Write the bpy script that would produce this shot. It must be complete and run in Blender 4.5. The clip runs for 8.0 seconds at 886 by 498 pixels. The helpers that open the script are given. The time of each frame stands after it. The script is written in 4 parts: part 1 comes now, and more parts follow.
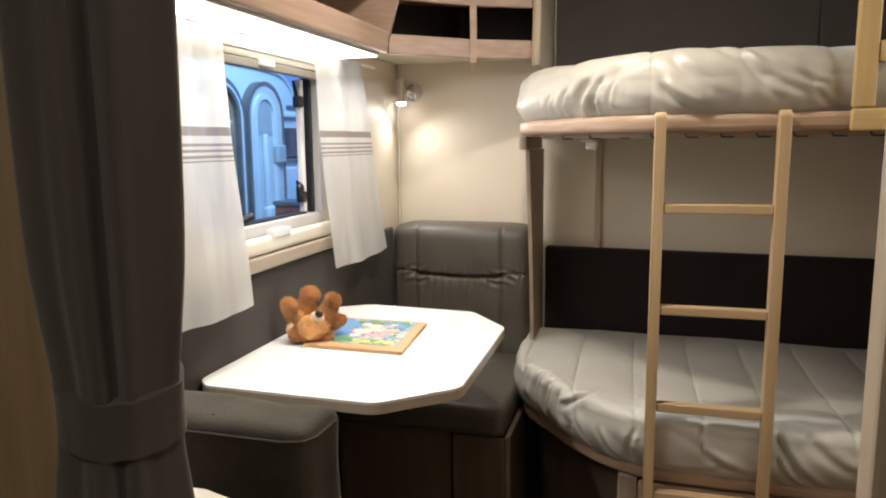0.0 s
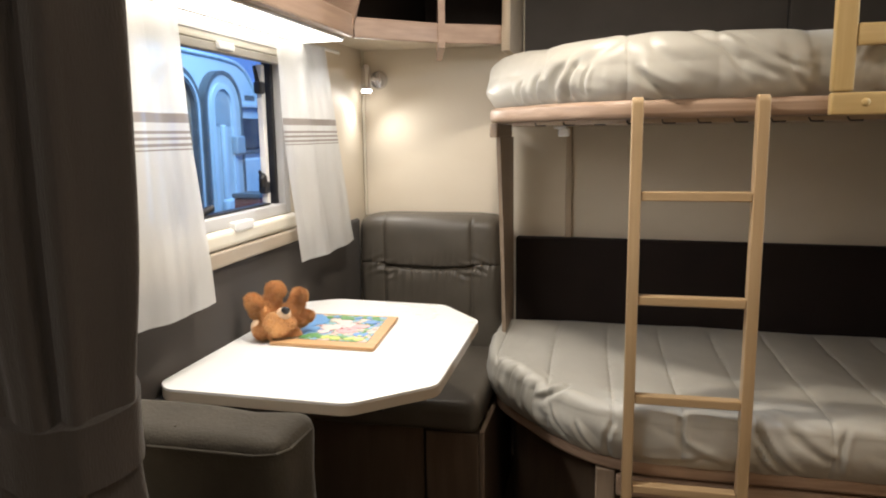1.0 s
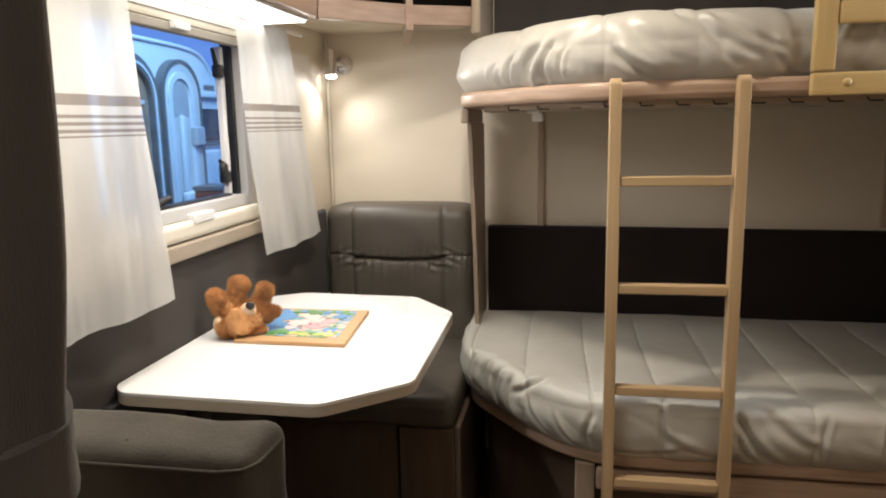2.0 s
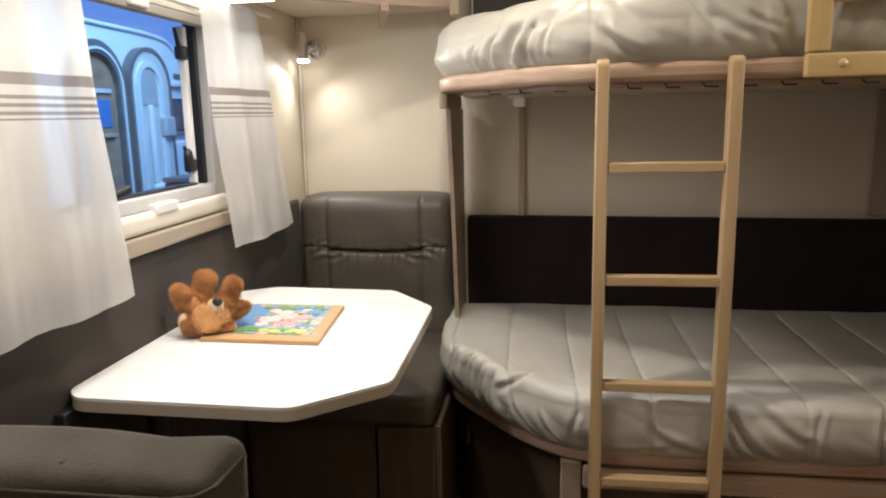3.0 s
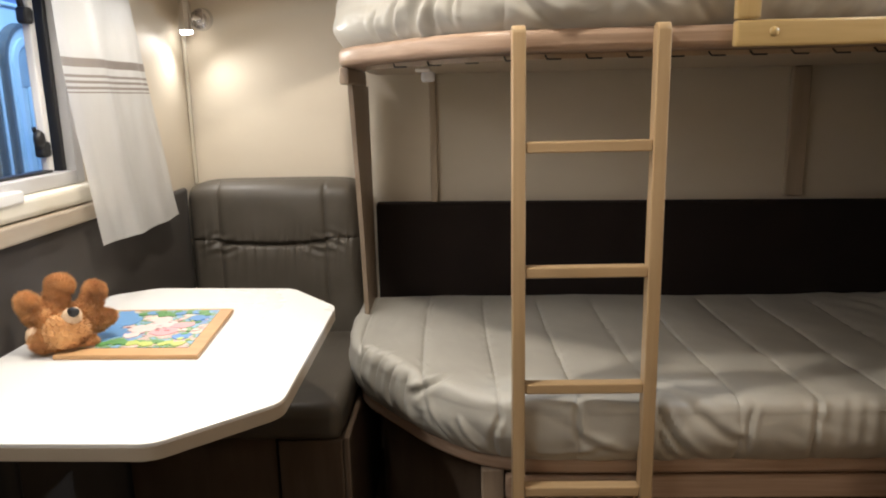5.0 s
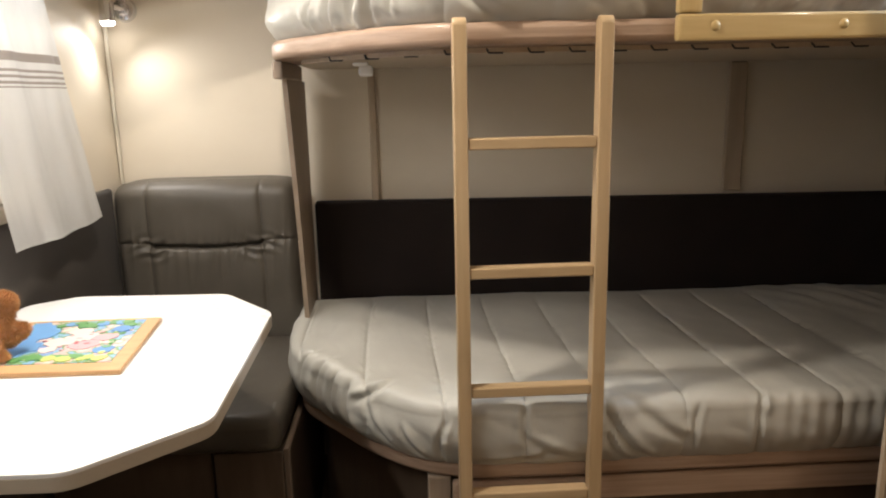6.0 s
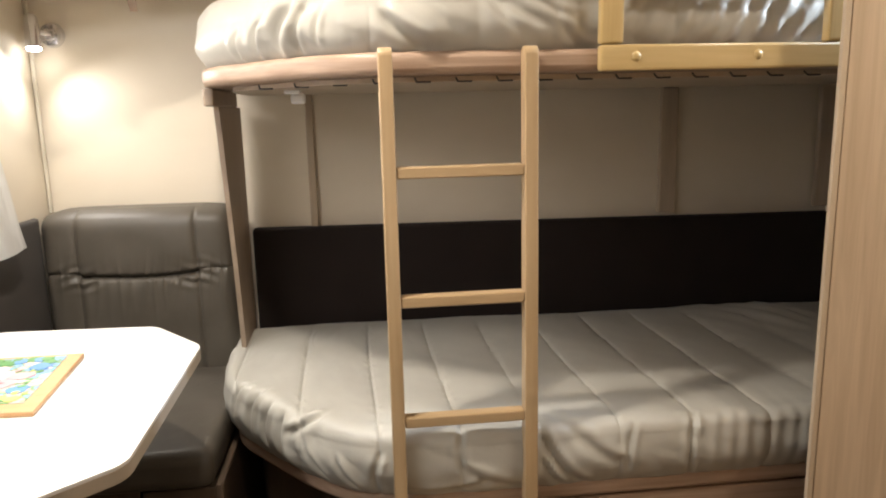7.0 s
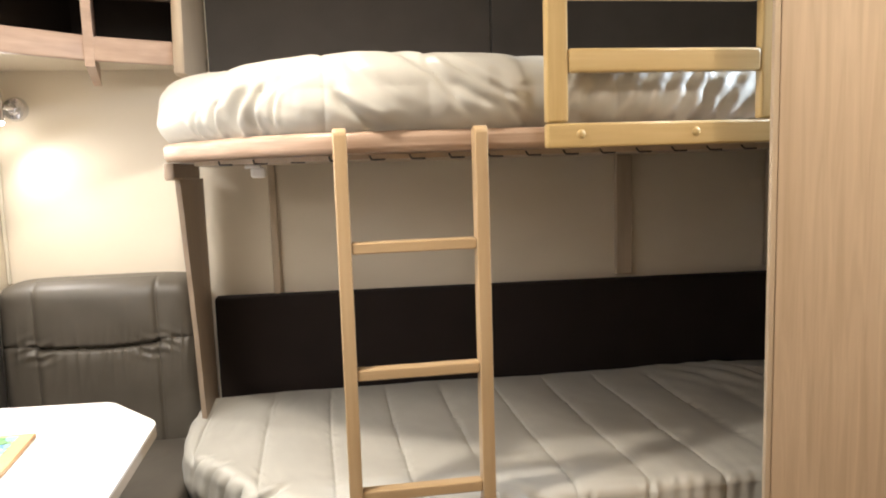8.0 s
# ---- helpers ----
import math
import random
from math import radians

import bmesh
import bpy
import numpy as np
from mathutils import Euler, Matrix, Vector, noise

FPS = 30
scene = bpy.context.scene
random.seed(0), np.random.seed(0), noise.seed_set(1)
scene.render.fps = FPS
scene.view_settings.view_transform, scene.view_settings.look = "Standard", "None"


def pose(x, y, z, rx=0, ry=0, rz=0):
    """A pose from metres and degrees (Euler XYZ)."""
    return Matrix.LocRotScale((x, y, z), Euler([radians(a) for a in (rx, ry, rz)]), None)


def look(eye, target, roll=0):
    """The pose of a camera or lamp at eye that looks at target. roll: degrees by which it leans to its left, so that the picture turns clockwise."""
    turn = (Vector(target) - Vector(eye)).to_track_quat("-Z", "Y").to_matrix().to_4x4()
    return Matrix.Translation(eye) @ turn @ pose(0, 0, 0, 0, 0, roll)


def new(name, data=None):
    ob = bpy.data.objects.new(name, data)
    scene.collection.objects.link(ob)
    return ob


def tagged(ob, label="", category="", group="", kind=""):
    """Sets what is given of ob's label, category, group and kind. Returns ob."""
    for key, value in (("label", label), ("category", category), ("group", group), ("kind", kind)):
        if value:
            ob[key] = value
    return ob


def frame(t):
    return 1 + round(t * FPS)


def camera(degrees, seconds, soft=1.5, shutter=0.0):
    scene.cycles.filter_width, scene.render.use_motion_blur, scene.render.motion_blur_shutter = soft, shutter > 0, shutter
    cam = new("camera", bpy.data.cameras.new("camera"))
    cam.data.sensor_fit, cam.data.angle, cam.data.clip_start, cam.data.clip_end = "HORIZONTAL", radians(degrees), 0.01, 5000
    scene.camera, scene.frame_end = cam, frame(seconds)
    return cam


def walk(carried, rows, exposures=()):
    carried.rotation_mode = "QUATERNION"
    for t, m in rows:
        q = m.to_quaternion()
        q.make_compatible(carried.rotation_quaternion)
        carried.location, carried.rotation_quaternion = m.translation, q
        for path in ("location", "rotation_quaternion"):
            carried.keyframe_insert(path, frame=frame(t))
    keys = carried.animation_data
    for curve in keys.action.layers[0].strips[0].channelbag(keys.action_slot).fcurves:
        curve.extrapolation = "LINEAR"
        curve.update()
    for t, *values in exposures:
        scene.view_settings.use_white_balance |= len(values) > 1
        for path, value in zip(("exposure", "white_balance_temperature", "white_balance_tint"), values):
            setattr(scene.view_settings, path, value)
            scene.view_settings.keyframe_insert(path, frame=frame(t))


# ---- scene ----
cam = camera(63.9, 8.0, soft=2.0)
METRES, EYE, TILT, LEAN, TURN = 0.56, 1.205, 0.0, 0.0, 16.1
ROWS = [
    (0.0, 0.0, 0.0, 0.0, -0.08, -8.51, 0.54),
    (0.5, -0.0175, 0.0562, -0.0077, -1.56, -8.88, 0.55),
    (1.0, -0.0396, 0.1136, -0.0158, -3.2, -9.25, 0.77),
    (1.5, -0.0533, 0.1727, -0.0276, -4.89, -9.63, 0.99),
    (3.0, -0.0553, 0.3783, -0.069, -7.99, -10.71, 1.17),
    (3.5, -0.0376, 0.4521, -0.0805, -9.39, -11.03, 1.15),
    (4.0, -0.0108, 0.5273, -0.0922, -10.85, -11.3, 1.21),
    (4.5, 0.021, 0.6043, -0.1008, -12.55, -11.66, 1.24),
    (6.0, 0.0768, 0.7601, -0.1101, -19.3, -12.42, 1.2),
    (6.5, 0.1127, 0.7629, -0.1018, -21.25, -12.12, 1.25),
    (7.0, 0.1613, 0.7423, -0.0841, -22.9, -10.94, 1.34),
    (7.5, 0.1887, 0.7145, -0.0499, -24.3, -8.95, 1.63),
    (8.0, 0.2023, 0.679, -0.0128, -25.13, -6.74, 1.8),
]
walk(cam, [(t, pose(0, 0, EYE, TILT, LEAN, TURN) @ pose(METRES * x, METRES * y, METRES * z, 90 + pitch, roll, yaw)) for t, x, y, z, yaw, pitch, roll in ROWS],
     [(0.0, -0.38), (1.5, -0.42), (3.5, -0.50), (4.5, -0.50), (6.5, -0.10), (8.0, 0.34)])

# ---- world, lamps, exposure ----
world = bpy.data.worlds.new("hall")
scene.world = world
world.use_nodes = True
wbg = world.node_tree.nodes["Background"]
wbg.inputs["Color"].default_value = (0.17, 0.36, 1.0, 1)
wbg.inputs["Strength"].default_value = 1.2


def lamp(name, kind, m, watts, colour, size=0.1, size_y=None, spot=None):
    data = bpy.data.lights.new(name, kind)
    data.energy, data.color = watts, colour
    if kind == "AREA":
        data.shape = "RECTANGLE" if size_y else "DISK"
        data.size = size
        if size_y:
            data.size_y = size_y
    else:
        data.shadow_soft_size = size
    if spot:
        data.spot_size, data.spot_blend = radians(spot), 1.0
    ob = new(name, data)
    ob.matrix_world = m
    return ob


WARM, COOL = (1.0, 0.89, 0.75), (1.0, 0.96, 0.91)
lamp("unseen_ceiling_light", "AREA", pose(-0.30, 1.46, 1.915), 12.0, WARM, 0.06)
# Added without a known lamp there, to brighten the wardrobe front.
lamp("unseen_ceiling_light", "AREA", pose(1.05, 1.00, 1.915), 3.9, (1.0, 0.88, 0.73), 0.14)
# Added fill near the entry, lifts the dark drape.
lamp("unseen_ceiling_light", "AREA", pose(-0.10, -0.45, 1.915), 1.4, WARM, 0.14)
lamp("strip_light", "AREA", pose(-0.735, 1.36, 1.436, 0, -22, 0), 9.0, COOL, 0.03, 1.62)
lamp("reading_light", "SPOT", look((-0.868, 2.484, 1.336), (-0.368, 1.984, 0.629)), 10, COOL, 0.012, spot=154)
lamp("bunk_reading_light", "SPOT", look((1.375, 1.652, 1.595), (0.70, 1.74, 1.33)), 55, (0.72, 0.84, 1.0), 0.015, spot=66)
lamp("hall_light", "AREA", look((-1.7, 4.6, 3.6), (-3.6, 6.3, 1.0)), 260, (0.40, 0.72, 1.0), 1.6)

# ---- materials ----


def mat(name, colours, scale=6.0, stretch=(1, 1, 1), rough=0.5, bump=0.1, bump_scale=80.0, metal=0.0, detail=6.0, sheen=0.0, coat=0.0, spread=0.25, rnd=0.0):
    m = bpy.data.materials.new(name)
    m.use_nodes = True
    nt = m.node_tree
    b = nt.nodes["Principled BSDF"]
    tc = nt.nodes.new("ShaderNodeTexCoord")
    mp = nt.nodes.new("ShaderNodeMapping")
    mp.inputs["Scale"].default_value = stretch
    nt.links.new(tc.outputs["Object"], mp.inputs["Vector"])
    n1 = nt.nodes.new("ShaderNodeTexNoise")
    n1.inputs["Scale"].default_value, n1.inputs["Detail"].default_value = scale, detail
    nt.links.new(mp.outputs["Vector"], n1.inputs["Vector"])
    ramp = nt.nodes.new("ShaderNodeValToRGB")
    ramp.color_ramp.elements[0].position, ramp.color_ramp.elements[1].position = 0.5 - spread, 0.5 + spread
    ramp.color_ramp.elements[0].color = (*colours[0], 1)
    ramp.color_ramp.elements[1].color = (*colours[1], 1)
    nt.links.new(n1.outputs["Fac"], ramp.inputs["Fac"])
    nt.links.new(ramp.outputs["Color"], b.inputs["Base Color"])
    n2 = nt.nodes.new("ShaderNodeTexNoise")
    n2.inputs["Scale"].default_value, n2.inputs["Detail"].default_value = bump_scale, 4.0
    nt.links.new(mp.outputs["Vector"], n2.inputs["Vector"])
    bp = nt.nodes.new("ShaderNodeBump")
    bp.inputs["Strength"].default_value, bp.inputs["Distance"].default_value = bump, 0.004
    nt.links.new(n2.outputs["Fac"], bp.inputs["Height"])
    nt.links.new(bp.outputs["Normal"], b.inputs["Normal"])
    mr = nt.nodes.new("ShaderNodeMapRange")
    mr.inputs["To Min"].default_value, mr.inputs["To Max"].default_value = max(0.02, rough - 0.08), min(1, rough + 0.08)
    nt.links.new(n1.outputs["Fac"], mr.inputs["Value"])
    nt.links.new(mr.outputs["Result"], b.inputs["Roughness"])
    b.inputs["Metallic"].default_value = metal
    b.inputs["Sheen Weight"].default_value = sheen
    b.inputs["Coat Weight"].default_value = coat
    return m


def glow(name, colour, strength):
    m = bpy.data.materials.new(name)
    m.use_nodes = True
    b = m.node_tree.nodes["Principled BSDF"]
    b.inputs["Base Color"].default_value = (0.9, 0.9, 0.9, 1)
    b.inputs["Emission Color"].default_value = (*colour, 1)
    b.inputs["Emission Strength"].default_value = strength
    return m


def glass(name, colour=(0.9, 0.95, 0.97), rough=0.02):
    m = bpy.data.materials.new(name)
    m.use_nodes = True
    b = m.node_tree.nodes["Principled BSDF"]
    b.inputs["Base Color"].default_value = (*colour, 1)
    b.inputs["Transmission Weight"].default_value = 1.0
    b.inputs["Roughness"].default_value = rough
    b.inputs["IOR"].default_value = 1.2
    return m


def curtain_cloth(name, z_stripes):
    """White voile with woven bands across it at the given heights (centre, half width)."""
    m = mat(name, ((0.90, 0.90, 0.89), (0.94, 0.94, 0.93)), 30, (1, 1, 0.3), 0.85, 0.15, 400, sheen=0.2)
    nt = m.node_tree
    b = nt.nodes["Principled BSDF"]
    ramp = b.inputs["Base Color"].links[0].from_node
    tc = nt.nodes["Texture Coordinate"]
    sep = nt.nodes.new("ShaderNodeSeparateXYZ")
    nt.links.new(tc.outputs["Object"], sep.inputs["Vector"])
    last = None
    for zc, half in z_stripes:
        c = nt.nodes.new("ShaderNodeMath")
        c.operation = "COMPARE"
        c.inputs[1].default_value, c.inputs[2].default_value = zc, half
        nt.links.new(sep.outputs["Z"], c.inputs[0])
        if last:
            a = nt.nodes.new("ShaderNodeMath")
            a.operation = "MAXIMUM"
            nt.links.new(last.outputs[0], a.inputs[0])
            nt.links.new(c.outputs[0], a.inputs[1])
            last = a
        else:
            last = c
    mix = nt.nodes.new("ShaderNodeMix")
    mix.data_type = "RGBA"
    nt.links.new(last.outputs[0], mix.inputs["Factor"])
    nt.links.new(ramp.outputs["Color"], mix.inputs["A"])
    mix.inputs["B"].default_value = (0.45, 0.40, 0.37, 1)
    nt.links.new(mix.outputs["Result"], b.inputs["Base Color"])
    tr = nt.nodes.new("ShaderNodeBsdfTranslucent")
    nt.links.new(mix.outputs["Result"], tr.inputs["Color"])
    add = nt.nodes.new("ShaderNodeMixShader")
    add.inputs["Fac"].default_value = 0.24
    nt.links.new(b.outputs["BSDF"], add.inputs[1])
    nt.links.new(tr.outputs["BSDF"], add.inputs[2])
    clear = nt.nodes.new("ShaderNodeBsdfTransparent")
    sheer = nt.nodes.new("ShaderNodeMixShader")
    sheer.inputs["Fac"].default_value = 0.27
    nt.links.new(add.outputs["Shader"], sheer.inputs[1])
    nt.links.new(clear.outputs["BSDF"], sheer.inputs[2])
    nt.links.new(sheer.outputs["Shader"], nt.nodes["Material Output"].inputs["Surface"])
    return m


WALL = mat("wall_laminate", ((0.68, 0.605, 0.49), (0.745, 0.675, 0.56)), 5, (1, 1, 2), 0.55, 0.06, 220, spread=0.4)
WALL_TRIM = mat("cream_trim", ((0.70, 0.65, 0.54), (0.76, 0.71, 0.60)), 9, rough=0.4, bump=0.03)
JOINT = mat("joint_strip", ((0.40, 0.32, 0.23), (0.50, 0.41, 0.31)), 6, (8, 8, 0.7), 0.5, 0.08, 40)
CEIL = mat("ceiling_board", ((0.72, 0.70, 0.66), (0.77, 0.75, 0.71)), 4, rough=0.7, bump=0.05)
FLOOR = mat("floor_laminate", ((0.07, 0.046, 0.03), (0.14, 0.095, 0.06)), 4, (6, 0.6, 1), 0.4, 0.1, 60)
OAK = mat("oak_vertical", ((0.48, 0.365, 0.245), (0.70, 0.565, 0.42)), 5, (9, 9, 0.55), 0.5, 0.14, 30, detail=10, spread=0.32)
OAK.node_tree.nodes["Noise Texture"].inputs["Distortion"].default_value = 0.9
OAK_PALE = mat("pale_edge", ((0.50, 0.40, 0.29), (0.60, 0.49, 0.36)), 5, (10, 10, 0.8), 0.5, 0.1, 30)
LOCKER = mat("locker_wood", ((0.30, 0.205, 0.155), (0.42, 0.30, 0.225)), 6, (3, 0.6, 14), 0.45, 0.12, 30, detail=8)
BUNK_WOOD = mat("bunk_wood", ((0.32, 0.215, 0.150), (0.48, 0.345, 0.255)), 5, (0.9, 3, 22), 0.4, 0.14, 25, detail=9)
END_WOOD = mat("end_board_wood", ((0.25, 0.19, 0.14), (0.36, 0.28, 0.21)), 6, (10, 10, 0.7), 0.5, 0.1, 40)
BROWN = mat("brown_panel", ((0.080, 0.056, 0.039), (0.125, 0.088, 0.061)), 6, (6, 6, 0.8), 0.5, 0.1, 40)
CABINET = mat("cabinet_wood", ((0.17, 0.12, 0.06), (0.25, 0.18, 0.10)), 5, (12, 12, 0.7), 0.5, 0.1, 30, detail=8)
BIRCH = mat("lacquered_birch", ((0.50, 0.35, 0.145), (0.63, 0.47, 0.23)), 4, (14, 14, 0.9), 0.32, 0.05, 30, coat=0.3, detail=8)
BIRCH_X = mat("lacquered_birch_across", ((0.50, 0.35, 0.145), (0.63, 0.47, 0.23)), 4, (0.9, 14, 14), 0.32, 0.05, 30, coat=0.3, detail=8)
LADDER_WOOD = mat("ladder_wood", ((0.42, 0.29, 0.155), (0.54, 0.39, 0.23)), 4, (14, 14, 0.9), 0.38, 0.06, 30, coat=0.15, detail=8)
LADDER_RUNG = mat("ladder_rung_wood", ((0.42, 0.29, 0.155), (0.54, 0.39, 0.23)), 4, (0.9, 14, 14), 0.38, 0.06, 30, coat=0.15, detail=8)
DARKPAD = mat("dark_upholstery", ((0.0150, 0.0105, 0.0092), (0.023, 0.0165, 0.0145)), 8, rough=0.9, bump=0.4, bump_scale=500)
DARKPAD.node_tree.nodes["Principled BSDF"].inputs["Specular IOR Level"].default_value = 0.25
WALLPAD = mat("window_pad", ((0.036, 0.029, 0.024), (0.052, 0.043, 0.036)), 10, rough=0.85, bump=0.35, bump_scale=420, sheen=0.05)
GREYPAD = mat("grey_upholstery", ((0.050, 0.044, 0.039), (0.070, 0.062, 0.056)), 10, rough=0.8, bump=0.35, bump_scale=420, sheen=0.25)
SUEDE = mat("grey_suede", ((0.048, 0.041, 0.031), (0.088, 0.077, 0.060)), 14, rough=0.95, bump=0.25, bump_scale=300, sheen=0.12)
SUEDE.node_tree.nodes["Principled BSDF"].inputs["Specular IOR Level"].default_value = 0.12
LEATHER = mat("grey_leather", ((0.070, 0.060, 0.047), (0.100, 0.087, 0.070)), 9, rough=0.49, bump=0.12, bump_scale=320)
DRAPE = mat("dark_curtain", ((0.098, 0.080, 0.068), (0.130, 0.108, 0.093)), 12, (2, 2, 0.4), 0.8, 0.3, 500, sheen=0.35)
DUVET = mat("satin_duvet", ((0.44, 0.425, 0.38), (0.50, 0.485, 0.435)), 9, rough=0.40, bump=0.08, bump_scale=160, sheen=0.04)
SHEET = mat("mattress_ticking", ((0.55, 0.54, 0.51), (0.62, 0.61, 0.58)), 9, rough=0.8, bump=0.2, bump_scale=200)
TABLE = mat("white_laminate", ((0.80, 0.79, 0.77), (0.84, 0.83, 0.81)), 3, rough=0.28, bump=0.015, bump_scale=300)
TABLE_EDGE = mat("table_edge", ((0.40, 0.335, 0.26), (0.48, 0.41, 0.325)), 8, rough=0.45, bump=0.05)
CHROME = mat("chrome", ((0.70, 0.70, 0.72), (0.78, 0.78, 0.80)), 5, rough=0.14, bump=0.0, metal=1.0)
STEEL = mat("brushed_steel", ((0.35, 0.35, 0.36), (0.45, 0.45, 0.46)), 5, rough=0.35, bump=0.05, metal=1.0)
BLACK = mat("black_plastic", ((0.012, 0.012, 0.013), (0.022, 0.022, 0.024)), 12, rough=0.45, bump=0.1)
WHITE = mat("white_plastic", ((0.72, 0.71, 0.69), (0.80, 0.79, 0.77)), 6, rough=0.4, bump=0.03)
FRAME = mat("window_frame_grey", ((0.50, 0.49, 0.48), (0.58, 0.57, 0.56)), 6, rough=0.4, bump=0.04)
RAIL = mat("taupe_rail", ((0.30, 0.27, 0.225), (0.36, 0.325, 0.275)), 6, rough=0.45, bump=0.04)
LEDGE = mat("tan_ledge", ((0.36, 0.30, 0.23), (0.44, 0.37, 0.29)), 7, (1, 0.8, 6), 0.5, 0.06, 60)
CLEAR = glass("acrylic_pane")
FUR = mat("toy_fur", ((0.46, 0.205, 0.065), (0.78, 0.43, 0.17)), 30, rough=0.85, bump=0.6, bump_scale=300, sheen=0.2)
FUR_PALE = mat("toy_muzzle", ((0.66, 0.46, 0.29), (0.82, 0.62, 0.43)), 40, rough=0.9, bump=0.6, bump_scale=300)
PUZZLE_WOOD = mat("puzzle_frame", ((0.50, 0.28, 0.12), (0.60, 0.36, 0.17)), 6, (1, 8, 1), 0.5, 0.1, 60)
LED = glow("led_underside_glow", (1.0, 0.95, 0.86), 5)
LAMP_GLOW = glow("lamp_lens", (1.0, 0.95, 0.88), 30)

# ---- building helpers ----
ORIGIN = {}


def box(bm, x0, x1, y0, y1, z0, z1, bevel=0.0, seg=2):
    r = bmesh.ops.create_cube(bm, size=1, matrix=Matrix.LocRotScale(((x0 + x1) / 2, (y0 + y1) / 2, (z0 + z1) / 2), None, (x1 - x0, y1 - y0, z1 - z0)))
    if bevel:
        es = {e for v in r["verts"] for e in v.link_edges}
        bmesh.ops.bevel(bm, geom=list(es), offset=bevel, segments=seg, affect="EDGES", profile=0.5)
    return bm


def tube(bm, a, b, r0, r1=None, seg=14, caps=True):
    a, b = Vector(a), Vector(b)
    q = (b - a).to_track_quat("Z", "Y").to_matrix().to_4x4()
    bmesh.ops.create_cone(bm, cap_ends=caps, segments=seg, radius1=r0, radius2=r0 if r1 is None else r1, depth=(b - a).length, matrix=Matrix.Translation((a + b) / 2) @ q)
    return bm


def ball(bm, c, r, sub=3, scale=(1, 1, 1)):
    bmesh.ops.create_icosphere(bm, subdivisions=sub, radius=r, matrix=Matrix.LocRotScale(c, None, scale))
    return bm


def prism(bm, outline, z0, z1, bevel=0.0, seg=3):
    """An upright prism over a plan outline of (x, y), counter-clockwise."""
    vs = [bm.verts.new((x, y, z0)) for x, y in outline]
    f = bm.faces.new(vs)
    r = bmesh.ops.extrude_face_region(bm, geom=[f])
    top = [v for v in r["geom"] if isinstance(v, bmesh.types.BMVert)]
    bmesh.ops.translate(bm, verts=top, vec=(0, 0, z1 - z0))
    bmesh.ops.recalc_face_normals(bm, faces=bm.faces[:])
    if bevel:
        es = [e for e in bm.edges if abs(e.verts[0].co.z - e.verts[1].co.z) < 1e-6]
        bmesh.ops.bevel(bm, geom=es, offset=bevel, segments=seg, affect="EDGES", profile=0.5)
    return bm


def mesh_of(name, bm, materials, smooth=False, angle=40):
    me = bpy.data.meshes.new(name)
    bmesh.ops.recalc_face_normals(bm, faces=bm.faces[:])
    bm.normal_update()
    if smooth:
        for f in bm.faces:
            f.smooth = max(abs(c) for c in f.normal) < 0.9995 or f.calc_area() < 2e-5
        for e in bm.edges:
            if len(e.link_faces) == 2 and e.calc_face_angle(0) > radians(angle):
                e.smooth = False
    bm.to_mesh(me)
    bm.free()
    for m in materials if isinstance(materials, (list, tuple)) else (materials,):
        me.materials.append(m)
    return me


def solid(name, bm, materials, label, category, kind="", group="", smooth=True, origin=None):
    """A thing of one mesh, built in world coordinates."""
    me = mesh_of(name, bm, materials, smooth)
    if origin is None:
        xs = [v.co for v in me.vertices]
        origin = Vector((sum(c.x for c in xs) / len(xs), sum(c.y for c in xs) / len(xs), min(c.z for c in xs)))
    origin = Vector(origin)
    me.transform(Matrix.Translation(-origin))
    ob = new(name, me)
    ob.location = origin
    ORIGIN[ob] = origin
    return tagged(ob, label, category, group, kind)


def thing(name, at, label, category, group="", kind=""):
    ob = new(name)
    ob.location = at
    ob.empty_display_size = 0.05
    ORIGIN[ob] = Vector(at)
    return tagged(ob, label, category, group, kind)


def part(name, bm, material, parent, label="", smooth=True):
    """A mesh under a thing or a part, built in world coordinates."""
    me = mesh_of(name, bm, material, smooth)
    me.transform(Matrix.Translation(-ORIGIN[parent]))
    ob = new(name, me)
    ob.parent = parent
    ORIGIN[ob] = ORIGIN[parent]
    return tagged(ob, label)


def B():
    return bmesh.new()


def smooth_line(pts, per=8):
    """Catmull-Rom through plan points."""
    out = []
    p = [Vector(q) for q in pts]
    p = [2 * p[0] - p[1]] + p + [2 * p[-1] - p[-2]]
    for i in range(1, len(p) - 2):
        for k in range(per):
            t = k / per
            a, b, c, d = p[i - 1], p[i], p[i + 1], p[i + 2]
            out.append(0.5 * (2 * b + (c - a) * t + (2 * a - 5 * b + 4 * c - d) * t * t + (3 * b - a - 3 * c + d) * t ** 3))
    out.append(p[-2])
    return out


def fbm(x, y, z, n=3):
    v, a = 0.0, 1.0
    for _ in range(n):
        v += a * noise.noise(Vector((x, y, z)))
        x, y, z, a = x * 2.03, y * 2.03, z * 2.03, a * 0.5
    return v


def ridge(v, w):
    """A rounded ridge where v passes zero, w wide."""
    return math.exp(-(2.0 * v / w) ** 2)


